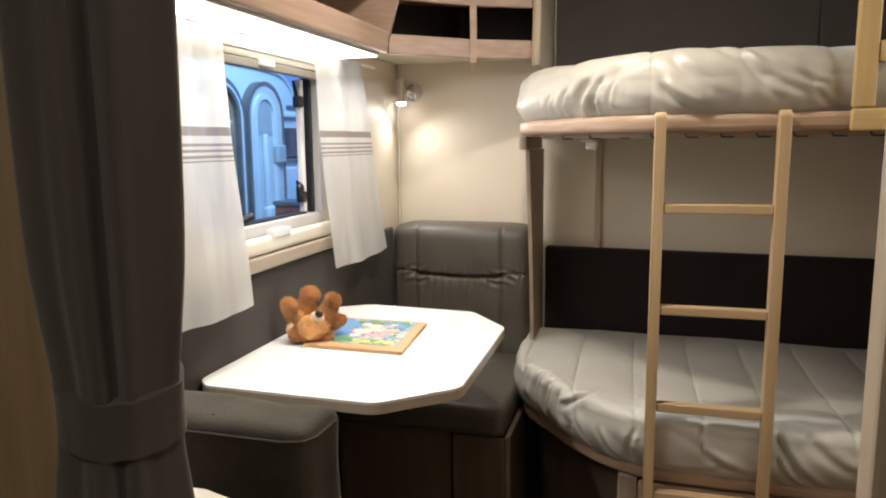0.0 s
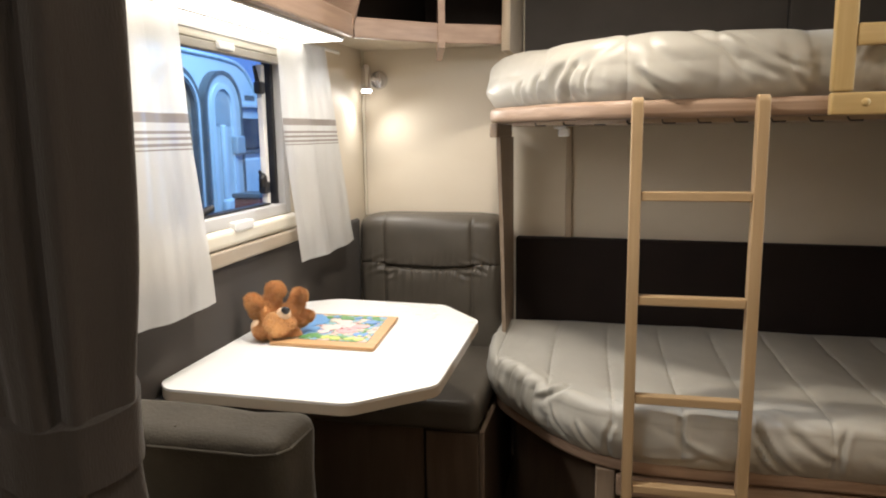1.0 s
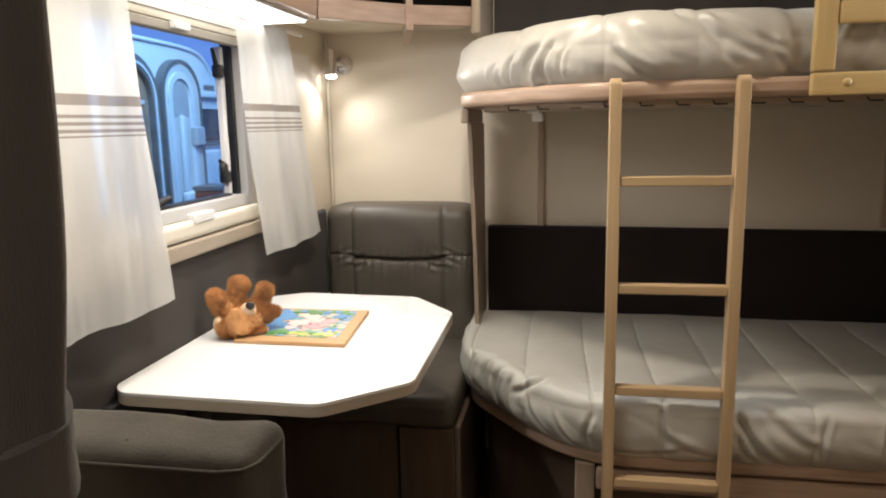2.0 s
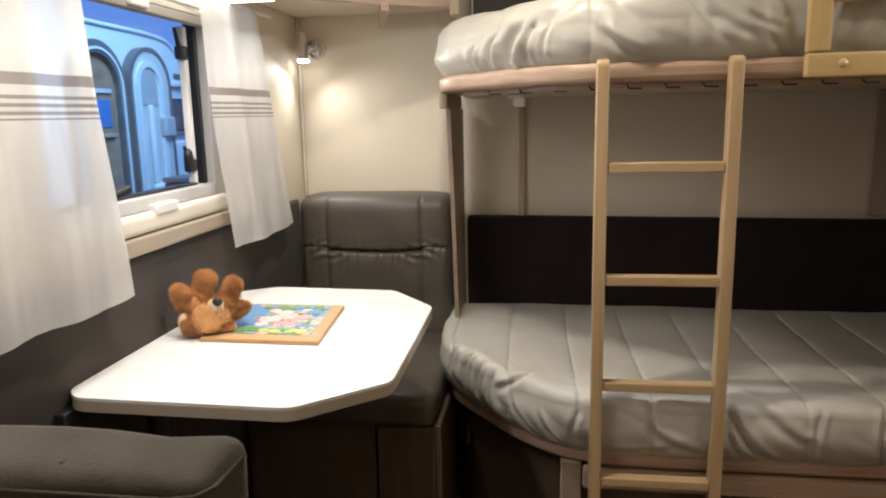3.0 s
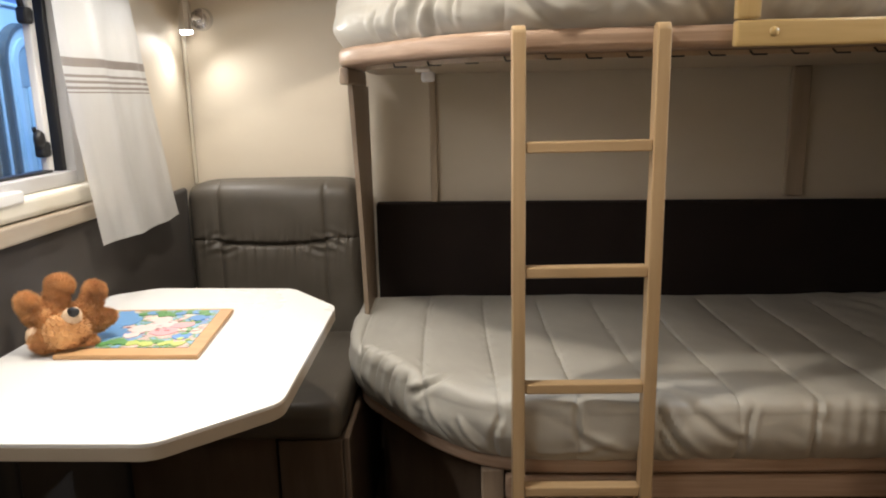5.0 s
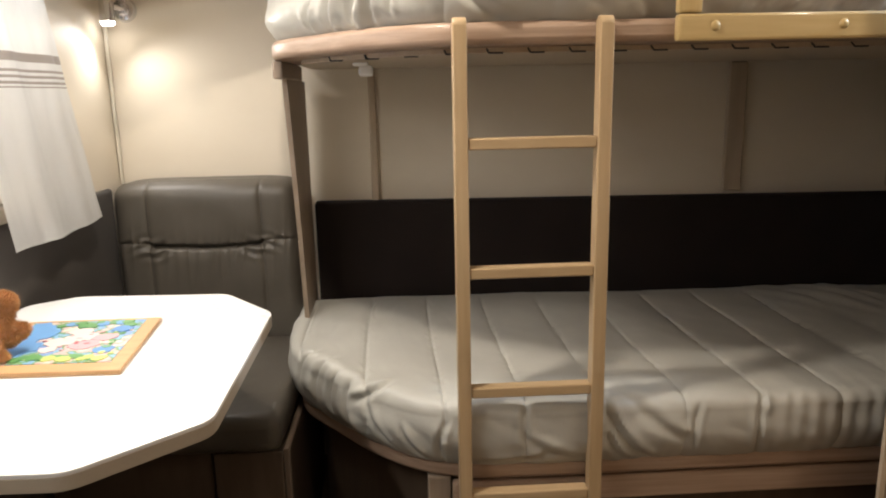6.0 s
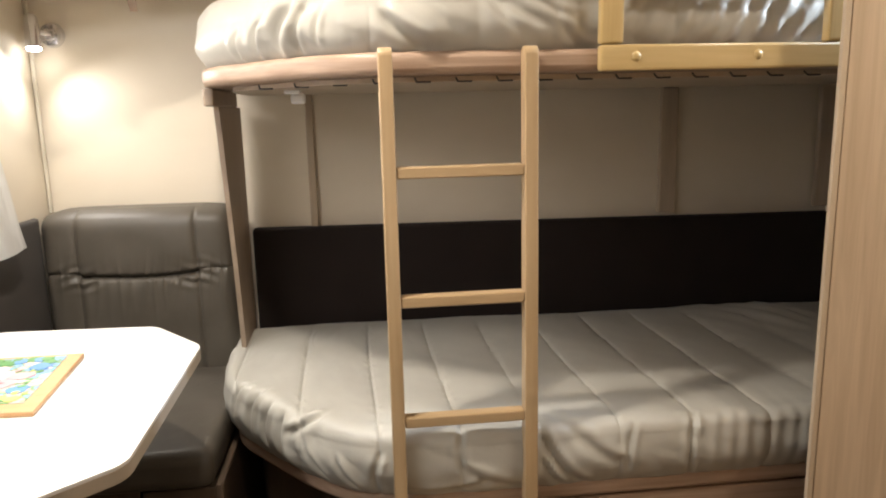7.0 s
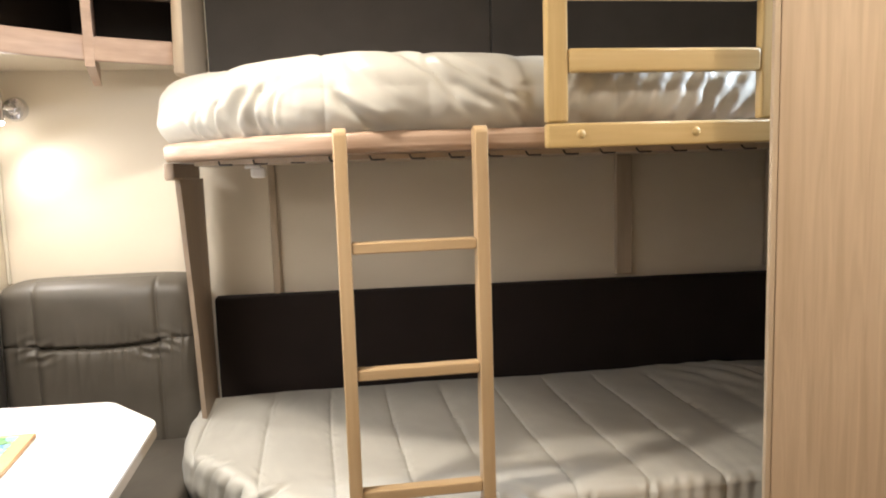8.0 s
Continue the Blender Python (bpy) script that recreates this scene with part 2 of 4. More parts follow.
def stuffed(bm, amount, seed):
    """Cuts a padded block finer and lets its faces bulge and sag a little."""
    bmesh.ops.triangulate(bm, faces=[f for f in bm.faces if len(f.verts) > 4])
    bmesh.ops.subdivide_edges(bm, edges=[e for e in bm.edges if e.calc_length() > 0.05], cuts=9, use_grid_fill=True)
    bmesh.ops.recalc_face_normals(bm, faces=bm.faces[:])
    bm.normal_update()
    for v in bm.verts:
        c = v.co
        v.co = c + v.normal * amount * (0.8 * fbm(c.x * 7, c.y * 7 + seed, c.z * 7, 2) - 0.7 * ridge(fbm(c.x * 9 + c.y * 5, c.z * 6, seed, 1), 0.12))
    return bm


# ---- the shell ----
WX, BY, RX, FY, TOP = -0.911, 2.557, 1.47, -1.15, 1.95
WIN = (1.245, 1.865, 1.005, 1.41)
bm = B()
for y0, y1, z0, z1 in ((FY, WIN[0], 0, TOP), (WIN[1], BY, 0, TOP), (WIN[0], WIN[1], 0, WIN[2]), (WIN[0], WIN[1], WIN[3], TOP)):
    box(bm, WX - 0.04, WX, y0, y1, z0, z1)
solid("wall_west", bm, WALL, "cream laminate caravan wall with a window opening", "wall", "structure", smooth=False)
solid("wall_north", box(B(), WX - 0.04, RX + 0.04, BY, BY + 0.04, 0, TOP), WALL, "plain cream laminate wall behind seat and bunks", "wall", "structure", smooth=False)
solid("wall_east", box(B(), RX, RX + 0.04, FY, BY, 0, TOP), WALL, "plain cream laminate wall at the bunk's end", "wall", "structure", smooth=False)
solid("wall_south", box(B(), WX - 0.04, RX + 0.04, FY - 0.04, FY, 0, TOP), WALL, "plain cream laminate wall", "wall", "structure", smooth=False)
solid("ceiling", box(B(), WX - 0.04, RX + 0.04, FY - 0.04, BY + 0.04, TOP, TOP + 0.04), CEIL, "off-white caravan ceiling board", "ceiling", "structure", smooth=False)
solid("floor", box(B(), WX - 0.04, RX + 0.04, FY - 0.04, BY + 0.04, -0.04, 0), FLOOR, "brown laminate floor", "floor", "structure", smooth=False)
solid("trim", box(B(), WX + 0.001, WX + 0.012, BY - 0.012, BY - 0.001, 0.9, 1.60, 0.004), WALL_TRIM, "cream corner moulding", "trim", "structure")
for x, w in ((-0.166, 0.022), (0.922, 0.054), (1.44, 0.045)):
    solid("trim", box(B(), x - w / 2, x + w / 2, BY - 0.022, BY - 0.001, 0.832, 1.24, 0.004), JOINT, "beige vertical strip covering a wall joint", "trim", "structure")
solid("wall_bracket", box(B(), 0.895, 0.935, BY - 0.045, BY - 0.023, 1.212, 1.232, 0.004), BLACK, "small dark bracket on the wall joint strip", "bracket")
# padded wall panels
bm = box(B(), -0.345, RX - 0.002, BY - 0.05, BY - 0.001, 0.40, 0.835, 0.008)
for v in bm.verts:
    if v.co.z > 0.6:
        v.co.z -= 0.011 * (v.co.x + 0.345)
solid("wall_padding", bm, DARKPAD, "dark brown padded panel along the lower bunk", "wall padding")
for x0, x1 in ((-0.318, 0.4965), (0.4995, RX - 0.002)):
    solid("wall_padding", box(B(), x0, x1, BY - 0.04, BY - 0.001, 1.262, 1.93, 0.005), GREYPAD, "dark grey fabric panel behind the upper bunk", "wall padding", group="upper wall panels")
solid("wall_padding", box(B(), WX + 0.001, WX + 0.021, 0.50, BY - 0.12, 0.002, 0.903, 0.009), WALLPAD, "dark grey padded panel under the window", "wall padding")

# ---- window ----
win = thing("window_1", (WX, (WIN[0] + WIN[1]) / 2, WIN[2]), "hinged acrylic caravan window with grey frame, closed", "window", kind="structure")
y0, y1, z0, z1 = 1.215, 1.885, 0.985, 1.455
bm = B()
box(bm, WX - 0.03, WX + 0.016, y0, WIN[0] + 0.01, z0, z1, 0.004)
box(bm, WX - 0.03, WX + 0.016, WIN[1] - 0.012, y1, z0, z1, 0.004)
box(bm, WX - 0.03, WX + 0.0155, WIN[0] + 0.01, WIN[1] - 0.012, z0, WIN[2] + 0.008, 0.003)
part("window_frame", bm, FRAME, win)
bm = B()
box(bm, WX - 0.01, WX + 0.024, y0 + 0.004, y1 - 0.004, 1.402, 1.452, 0.008)
part("blind_cassette", bm, WALL_TRIM, win, "cream roller blind cassette")
part("blind_rail", box(B(), WX + 0.002, WX + 0.029, y0 + 0.006, y1 - 0.006, 1.4185, 1.4225, 0.0015), FRAME, win)
part("blind_rail", box(B(), WX + 0.002, WX + 0.028, y0 + 0.006, y1 - 0.006, 1.381, 1.400, 0.003), RAIL, win, "taupe blind end rail")
part("pane_profile", box(B(), WX - 0.030, WX - 0.012, 1.803, 1.822, WIN[2] + 0.009, 1.380, 0.004), WHITE, win, "pale upright profile")
part("blind_grip", box(B(), WX + 0.026, WX + 0.040, 1.515, 1.58, 1.386, 1.404, 0.004), WHITE, win, "small white blind grip")
bm = B()
for ya, yb, za, zb in ((WIN[0] + 0.010, WIN[0] + 0.018, WIN[2] + 0.008, 1.392), (WIN[1] - 0.027, WIN[1] - 0.0125, WIN[2] + 0.008, 1.392), (WIN[0] + 0.018, WIN[1] - 0.0635, WIN[2] + 0.008, WIN[2] + 0.014)):
    box(bm, WX - 0.030, WX - 0.004, ya, yb, za, zb, 0.002)
part("gasket", bm, BLACK, win, "black rubber gasket")
pane = part("pane", box(B(), WX - 0.036, WX - 0.031, WIN[0] - 0.01, WIN[1] + 0.01, WIN[2] - 0.01, WIN[3] + 0.01), CLEAR, win, smooth=False)
pane.visible_shadow = False
bm = B()
box(bm, WX + 0.012, WX + 0.034, 1.545, 1.635, 0.975, 0.997, 0.004)
box(bm, WX + 0.012, WX + 0.026, 1.555, 1.567, 0.955, 0.976, 0.003)
box(bm, WX + 0.012, WX + 0.026, 1.613, 1.625, 0.955, 0.976, 0.003)
part("blind_catch", bm, WHITE, win, "white plastic blind catch")
bm = B()
tube(bm, (WX - 0.02, 1.455, 1.02), (WX - 0.02, 1.535, 1.032), 0.010, 0.008)
box(bm, WX - 0.03, WX - 0.008, 1.448, 1.475, 1.008, 1.034, 0.004)
part("latch", bm, BLACK, win, "black window latch")
for zz in (1.32, 1.06):
    bm = B()
    box(bm, WX - 0.029, WX - 0.006, 1.784, 1.812, zz - 0.016, zz + 0.016, 0.006)
    tube(bm, (WX - 0.020, 1.800, zz), (WX - 0.022, 1.783, zz + (0.055 if zz > 1.2 else 0.045)), 0.007, 0.004)
    if zz < 1.2:
        ball(bm, (WX - 0.016, 1.788, zz + 0.020), 0.014, 2, (0.8, 1, 1.5))
    part("latch", bm, BLACK, win, "black window stay")
sill = part("window_sill", box(B(), WX + 0.001, WX + 0.03, 1.20, 1.90, 0.942, 0.984, 0.012, 3), WALL_TRIM, win, "cream padded sill")
solid("trim", box(B(), WX + 0.001, WX + 0.034, 1.05, 1.93, 0.904, 0.940, 0.006), LEDGE, "tan ledge below the window sill", "trim", "structure")


# ---- white window curtains ----
def window_curtain(ya, yb, yc, yd, ztop, zbot, seed, turn, label):
    """A gathered sheer panel, top from ya to yb, bottom from yc to yd, its free edge folded back double from turn on."""
    bm = B()
    nu, nv = 80, 60

    def cloth(u, v, back):
        y = (ya + (yb - ya) * u) * (1 - v) + (yc + (yd - yc) * u) * v
        fold = 0.006 * math.sin(u * 15 + seed + 0.8 * math.sin(v * 3)) * (1 - 0.5 * v) + 0.007 * fbm(u * 3.5, v * 1.2, seed)
        step = 1 / (1 + math.exp(-(u - turn) / 0.012))
        x = WX + 0.050 + fold + 0.012 * v + 0.008 * step - back
        sway = 0.010 * step - 0.007 * math.exp(-((u - turn + 0.04) / 0.05) ** 2) - 0.004 * math.sin(u * 7 + seed)
        z = ztop + (zbot - ztop) * v + sway * math.sin(math.pi * v) + (0.004 * math.sin(u * 6 + seed) + 0.003 * step) * max(0.0, v - 0.9) * 10
        return (x, y, z)

    for first, back in ((0, 0.0), (int(nu * turn) + 1, 0.005)):
        rows = [[bm.verts.new(cloth(i / nu, j / nv, back)) for i in range(first, nu + 1)] for j in range(nv + 1)]
        for j in range(nv):
            for i in range(nu - first):
                bm.faces.new((rows[j][i], rows[j][i + 1], rows[j + 1][i + 1], rows[j + 1][i]))
    bmesh.ops.solidify(bm, geom=bm.faces[:], thickness=0.0009)
    return solid("window_curtain", bm, CURTAIN, label, "curtain", group="window curtains", origin=(WX + 0.05, (ya + yb) / 2, 0.0))


CURTAIN = curtain_cloth("curtain_voile", ((1.232, 0.009), (1.205, 0.0028), (1.193, 0.0028), (1.181, 0.0028), (1.172, 0.0015)))
window_curtain(1.06, 1.322, 1.04, 1.378, 1.448, 0.846, 0.3, 0.80, "sheer white curtain with grey woven bands, beside the window")
window_curtain(1.752, 2.075, 1.832, 2.240, 1.448, 0.848, 1.7, 0.30, "sheer white curtain with grey woven bands, hanging near the corner")
bm = B()
tube(bm, (WX + 0.05, 1.0, 1.448), (WX + 0.05, 2.2, 1.448), 0.006)
solid("curtain_rail", bm, WHITE, "thin white curtain rail above the window", "curtain rail", kind="structure")

# ---- overhead open locker and corner shelf ----
ZL = 1.455
lock = thing("overhead_locker", (-0.81, 0.5, ZL), "brown wooden open locker above the window", "locker")
part("bottom_board", box(B(), WX + 0.002, -0.736, FY + 0.01, 1.935, ZL + 0.002, ZL + 0.018), WALL, lock, "cream underside board", smooth=False)
part("front_lip", box(B(), -0.735, -0.712, FY + 0.01, 1.935, ZL, ZL + 0.062, 0.006), LOCKER, lock)
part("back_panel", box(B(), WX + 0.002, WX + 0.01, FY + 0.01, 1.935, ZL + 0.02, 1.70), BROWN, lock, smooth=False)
part("upper_board", box(B(), WX + 0.002, -0.69, FY + 0.01, 1.935, 1.66, 1.68), LOCKER, lock, smooth=False)
part("upper_front", box(B(), -0.70, -0.68, FY + 0.01, 1.935, 1.66, TOP - 0.002, 0.005), LOCKER, lock)
bm = B()
vs = [(-0.905, ZL + 0.02), (-0.715, ZL + 0.02), (-0.66, 1.66), (-0.905, 1.66)]
f = bm.faces.new([bm.verts.new((x, 1.925, z)) for x, z in vs])
r = bmesh.ops.extrude_face_region(bm, geom=[f])
bmesh.ops.translate(bm, verts=[v for v in r["geom"] if isinstance(v, bmesh.types.BMVert)], vec=(0, 0.014, 0))
part("divider", bm, LOCKER, lock)
strip = thing("led_strip", (-0.80, 0.55, ZL - 0.012), "white strip light under the locker, its glow spread over the lit underside", "strip light")
part("profile", box(B(), -0.900, -0.738, -0.6, 1.932, ZL - 0.006, ZL + 0.0012, 0.002), WHITE, strip)
# Glows across the whole underside, standing in for the overlit board beside the strip.
part("diffuser", box(B(), -0.895, -0.743, -0.58, 1.928, ZL - 0.010, ZL - 0.0065, 0.002), LED, strip)

shelf = thing("corner_shelf", (-0.6, 2.35, ZL), "brown wooden open corner shelf with two niches", "shelf")
P0, P1, P2 = Vector((-0.712, 1.94)), Vector((-0.512, 2.13)), Vector((-0.352, 2.215))


def strip_between(a, b, back, z0, z1, inset=0.0):
    """An upright board from a to b in plan, as thick as back."""
    d = (b - a).normalized()
    n = Vector((-d.y, d.x))
    return [tuple(a + n * inset), tuple(b + n * inset), tuple(b + n * (inset + back)), tuple(a + n * (inset + back))]


for zz, h in ((ZL, 0.055), (1.605, 0.055)):
    for a, b in ((P0, P1), (P1, P2)):
        bm = B()
        prism(bm, strip_between(a, b, 0.018, 0, 0), zz, zz + h, 0.004)
        part("front_lip", bm, LOCKER, shelf)
    bm = B()
    prism(bm, [(-0.909, 1.945), (-0.70, 1.96), (-0.508, 2.15), (-0.352, 2.235), (-0.352, 2.555), (-0.909, 2.555)], zz + 0.041, zz + 0.054)
    part("shelf_board", bm, LOCKER, shelf, smooth=False)
bm = B()
prism(bm, [(-0.905, 1.945), (-0.702, 1.962), (-0.510, 2.152), (-0.354, 2.237), (-0.354, 2.553), (-0.905, 2.553)], ZL + 0.036, ZL + 0.0405)
part("underside", bm, WALL, shelf, "cream underside panel", smooth=False)
bm = B()
prism(bm, [tuple(P0), tuple(P1), tuple(P2), (-0.352, 2.555), (-0.905, 2.555), (-0.905, 1.945)], 1.662, TOP - 0.002)
part("upper_box", bm, LOCKER, shelf, smooth=False)
bm = B()
prism(bm, [(-0.521, 2.116), (-0.503, 2.126), (-0.60, 2.50), (-0.618, 2.495)], ZL - 0.014, 1.661)
part("divider", bm, LOCKER, shelf, smooth=False)
bm = B()
vs = [(2.20, ZL - 0.02), (2.552, ZL - 0.02), (2.552, TOP - 0.002), (2.26, TOP - 0.002)]
f = bm.faces.new([bm.verts.new((-0.350, y, z)) for y, z in vs])
r = bmesh.ops.extrude_face_region(bm, geom=[f])
bmesh.ops.translate(bm, verts=[v for v in r["geom"] if isinstance(v, bmesh.types.BMVert)], vec=(0.024, 0, 0))
part("end_panel", bm, OAK_PALE, shelf, "pale wooden end panel")
# Thin black sheet across both niches, well in front of the wall.
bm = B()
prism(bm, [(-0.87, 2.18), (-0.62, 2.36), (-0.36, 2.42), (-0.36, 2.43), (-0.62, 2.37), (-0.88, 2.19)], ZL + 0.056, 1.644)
part("back_panel", bm, BLACK, shelf, "black sheet across the niches", smooth=False)

# ---- reading lamp in the corner ----
rl = thing("reading_lamp", (-0.85, BY, 1.40), "chrome wall reading lamp, switched on", "wall lamp")
bm = B()
tube(bm, (-0.846, BY - 0.002, 1.388), (-0.846, BY - 0.016, 1.388), 0.034, 0.029, 28)
tube(bm, (-0.846, BY - 0.016, 1.388), (-0.846, BY - 0.022, 1.388), 0.018, 0.014, 24)
part("wall_plate", bm, CHROME, rl)
part("joint", ball(tube(B(), (-0.846, BY - 0.020, 1.388), (-0.866, BY - 0.055, 1.392), 0.007), (-0.866, BY - 0.055, 1.392), 0.012, 2), CHROME, rl)
bm = B()
tube(bm, (-0.873, BY - 0.062, 1.428), (-0.870, BY - 0.070, 1.349), 0.017, 0.020, 24)
tube(bm, (-0.873, BY - 0.062, 1.428), (-0.8735, BY - 0.0612, 1.436), 0.017, 0.010, 24)
part("shade", bm, CHROME, rl)
part("lens", tube(B(), (-0.870, BY - 0.070, 1.3485), (-0.8697, BY - 0.0706, 1.343), 0.0180, 0.0165, 20), LAMP_GLOW, rl, "glowing lamp lens")

# unseen ceiling lamps, the last two added to brighten, and the upper bunk's lamp
for x, y in ((-0.30, 1.46), (1.05, 1.00), (-0.10, -0.45)):
    cl = thing("unseen_ceiling_lamp", (x, y, TOP), "round white ceiling lamp, out of view, switched on", "ceiling lamp", group="ceiling lamps")
    part("housing", tube(B(), (x, y, TOP - 0.001), (x, y, TOP - 0.024), 0.10, 0.095, 32), WHITE, cl)
    part("diffuser", tube(B(), (x, y, TOP - 0.0245), (x, y, TOP - 0.030), 0.085, 0.08, 32), LAMP_GLOW, cl)
bl = thing("bunk_lamp", (1.42, 1.652, 1.62), "small reading lamp of the upper bunk, switched on", "wall lamp")
part("arm", tube(B(), (RX - 0.001, 1.652, 1.62), (1.41, 1.652, 1.615), 0.008), CHROME, bl)
part("shade", tube(B(), (1.412, 1.647, 1.614), (1.372, 1.652, 1.594), 0.016, 0.022, 20, False), CHROME, bl)

# ---- bunk outline ----
CURVE = [(-0.384, 2.47), (-0.384, 2.28), (-0.376, 2.15), (-0.345, 2.05), (-0.265, 1.945), (-0.175, 1.835), (-0.075, 1.752), (0.03, 1.714), (0.15, 1.705), (0.4, 1.705)]
EDGE = [tuple(p) for p in smooth_line(CURVE, 6)]


def bunk_plan(inset, right):
    """The bunk's plan, moved in by inset."""
    out = []
    for i, p in enumerate(EDGE):
        a, b = Vector(EDGE[max(i - 1, 0)]), Vector(EDGE[min(i + 1, len(EDGE) - 1)])
        d = (b - a).normalized()
        out.append(Vector(p) + Vector((-d.y, d.x)) * inset)
    return [tuple(p) for p in out] + [(right, 1.705 + inset), (right, 2.47)]


# ---- upper bunk ----
UB = 1.222
ub = thing("upper_bunk", (0.4, 2.1, UB), "upper bunk with pinkish-brown rounded wooden edge and guard rail", "bunk bed")
bm = B()
prism(bm, bunk_plan(0.0, RX - 0.004), UB + 0.002, UB + 0.042, 0.012, 4)
part("edge_board", bm, BUNK_WOOD, ub)
bm = B()
prism(bm, bunk_plan(0.065, RX - 0.03), UB - 0.009, UB + 0.001)
part("base_board", bm, JOINT, ub, "beige underside board", smooth=False)
for k in range(16):
    x = 0.02 + 0.0765 * k - 0.23
    yy = 1.755 if x > 0.05 else 1.755 + (0.05 - x) * 0.75
    bm = B()
    tube(bm, (x - 0.013, yy, UB - 0.010), (x + 0.013, yy, UB - 0.010), 0.0018, seg=8)
    tube(bm, (x - 0.013, yy, UB - 0.010), (x - 0.016, yy + 0.008, UB - 0.002), 0.0018, seg=8)
    part("slat_clip", bm, BLACK, ub, "dark metal clip")
bm = B()
box(bm, -0.185, -0.150, 2.045, 2.075, UB - 0.018, UB - 0.0095, 0.003)
box(bm, -0.172, -0.140, 2.048, 2.072, UB - 0.040, UB - 0.016, 0.006)
part("bracket", bm, WHITE, ub, "white plastic bracket")
part("corner_block", box(B(), -0.374, -0.350, 2.12, 2.45, UB - 0.040, UB, 0.005), END_WOOD, ub)
for x0, x1, z0, z1, nm, mm in ((0.405, 0.447, 1.269, 1.62, "guard_post", BIRCH), (0.834, 0.872, 1.269, 1.62, "guard_post", BIRCH),
                               (0.405, 0.872, 1.222, 1.268, "guard_bottom_bar", BIRCH_X), (0.4475, 0.8335, 1.360, 1.404, "guard_bar", BIRCH_X), (0.4475, 0.8335, 1.492, 1.54, "guard_bar", BIRCH_X)):
    part(nm, box(B(), x0, x1, 1.680, 1.7035, z0, z1, 0.005), mm, ub, "yellow lacquered birch")
for x in (0.470, 0.700):
    bm = B()
    ball(bm, (x, 1.680, 1.247), 0.009, 2, (1, 0.5, 1))
    part("bolt", bm, BIRCH, ub, "wooden bolt cap")

# end board between the bunks
bm = B()
vs = [(2.185, UB - 0.0402), (2.205, 1.10), (2.275, 0.78), (2.325, 0.40), (2.505, 0.40), (2.505, UB - 0.0402)]
f = bm.faces.new([bm.verts.new((-0.364, y, z)) for y, z in vs])
r = bmesh.ops.extrude_face_region(bm, geom=[f])
bmesh.ops.translate(bm, verts=[v for v in r["geom"] if isinstance(v, bmesh.types.BMVert)], vec=(0.012, 0, 0))
solid("end_board", bm, END_WOOD, "slanting wooden board at the bunks' foot end", "bed panel")

# ---- lower bunk ----
lb = thing("lower_bunk", (0.4, 2.1, 0), "lower bunk on a brown box with wooden edge", "bunk bed")
bm = B()
prism(bm, bunk_plan(0.016, RX - 0.004), 0.372, 0.412, 0.012, 4)
part("edge_board", bm, BUNK_WOOD, lb)
bm = B()
prism(bm, bunk_plan(0.07, RX - 0.01), 0.0, 0.371)
part("base_box", bm, BROWN, lb, "brown recessed bed box")
part("front_rail", box(B(), 0.0, RX - 0.006, 1.732, 1.752, 0.31, 0.365, 0.006), BUNK_WOOD, lb)
part("post", box(B(), -0.05, -0.002, 1.748, 1.788, 0.002, 0.371, 0.005), END_WOOD, lb, "pale wooden corner post")


# ---- mattresses with duvets ----
def crease(run, g, r0, g0, r1, g1, amp, w):
    """A pinched fold along a line on the cloth: a groove with a rounded lip on its upper side."""
    dr, dg = r1 - r0, g1 - g0
    length = math.hypot(dr, dg)
    a = ((run - r0) * dr + (g - g0) * dg) / (length * length)
    if a < -0.35 or a > 1.35:
        return 0.0
    d = ((run - r0) * dg - (g - g0) * dr) / length + 0.10 * length * math.sin(2.6 * a)
    if abs(d) > 5 * w:
        return 0.0
    w = max(w, 0.85 * amp)
    end = math.exp(-(max(0.0, abs(a - 0.5) - 0.30) / 0.22) ** 2)
    return amp * end * (-math.exp(-(d / w) ** 2) + 0.75 * math.exp(-((d - 1.9 * w) / (1.2 * w)) ** 2) + 0.35 * math.exp(-((d + 2.2 * w) / (1.5 * w)) ** 2))


def pillowed(v):
    """Rounded humps parted by narrow valleys, from a noise value."""
    return math.sqrt(v * v + 0.004)


UPPER_FOLDS = ((-0.16, 0.085, -0.21, 0.175, 0.016, 0.010), (-0.125, 0.09, -0.15, 0.172, 0.009, 0.007), (-0.09, 0.10, -0.10, 0.165, 0.006, 0.006), (-0.25, 0.11, -0.28, 0.175, 0.009, 0.009),
               (-0.33, 0.12, -0.35, 0.175, 0.006, 0.008), (-0.18, 0.12, -0.02, 0.02, 0.005, 0.013), (0.02, 0.118, 0.11, 0.172, 0.011, 0.009),
               (0.13, 0.015, 0.34, 0.135, 0.006, 0.011), (0.19, 0.055, 0.28, 0.155, 0.006, 0.008), (0.22, 0.045, 0.37, 0.120, 0.005, 0.008), (0.04, 0.050, 0.17, 0.145, 0.003, 0.012), (0.33, 0.12, 0.385, 0.17, 0.005, 0.007))
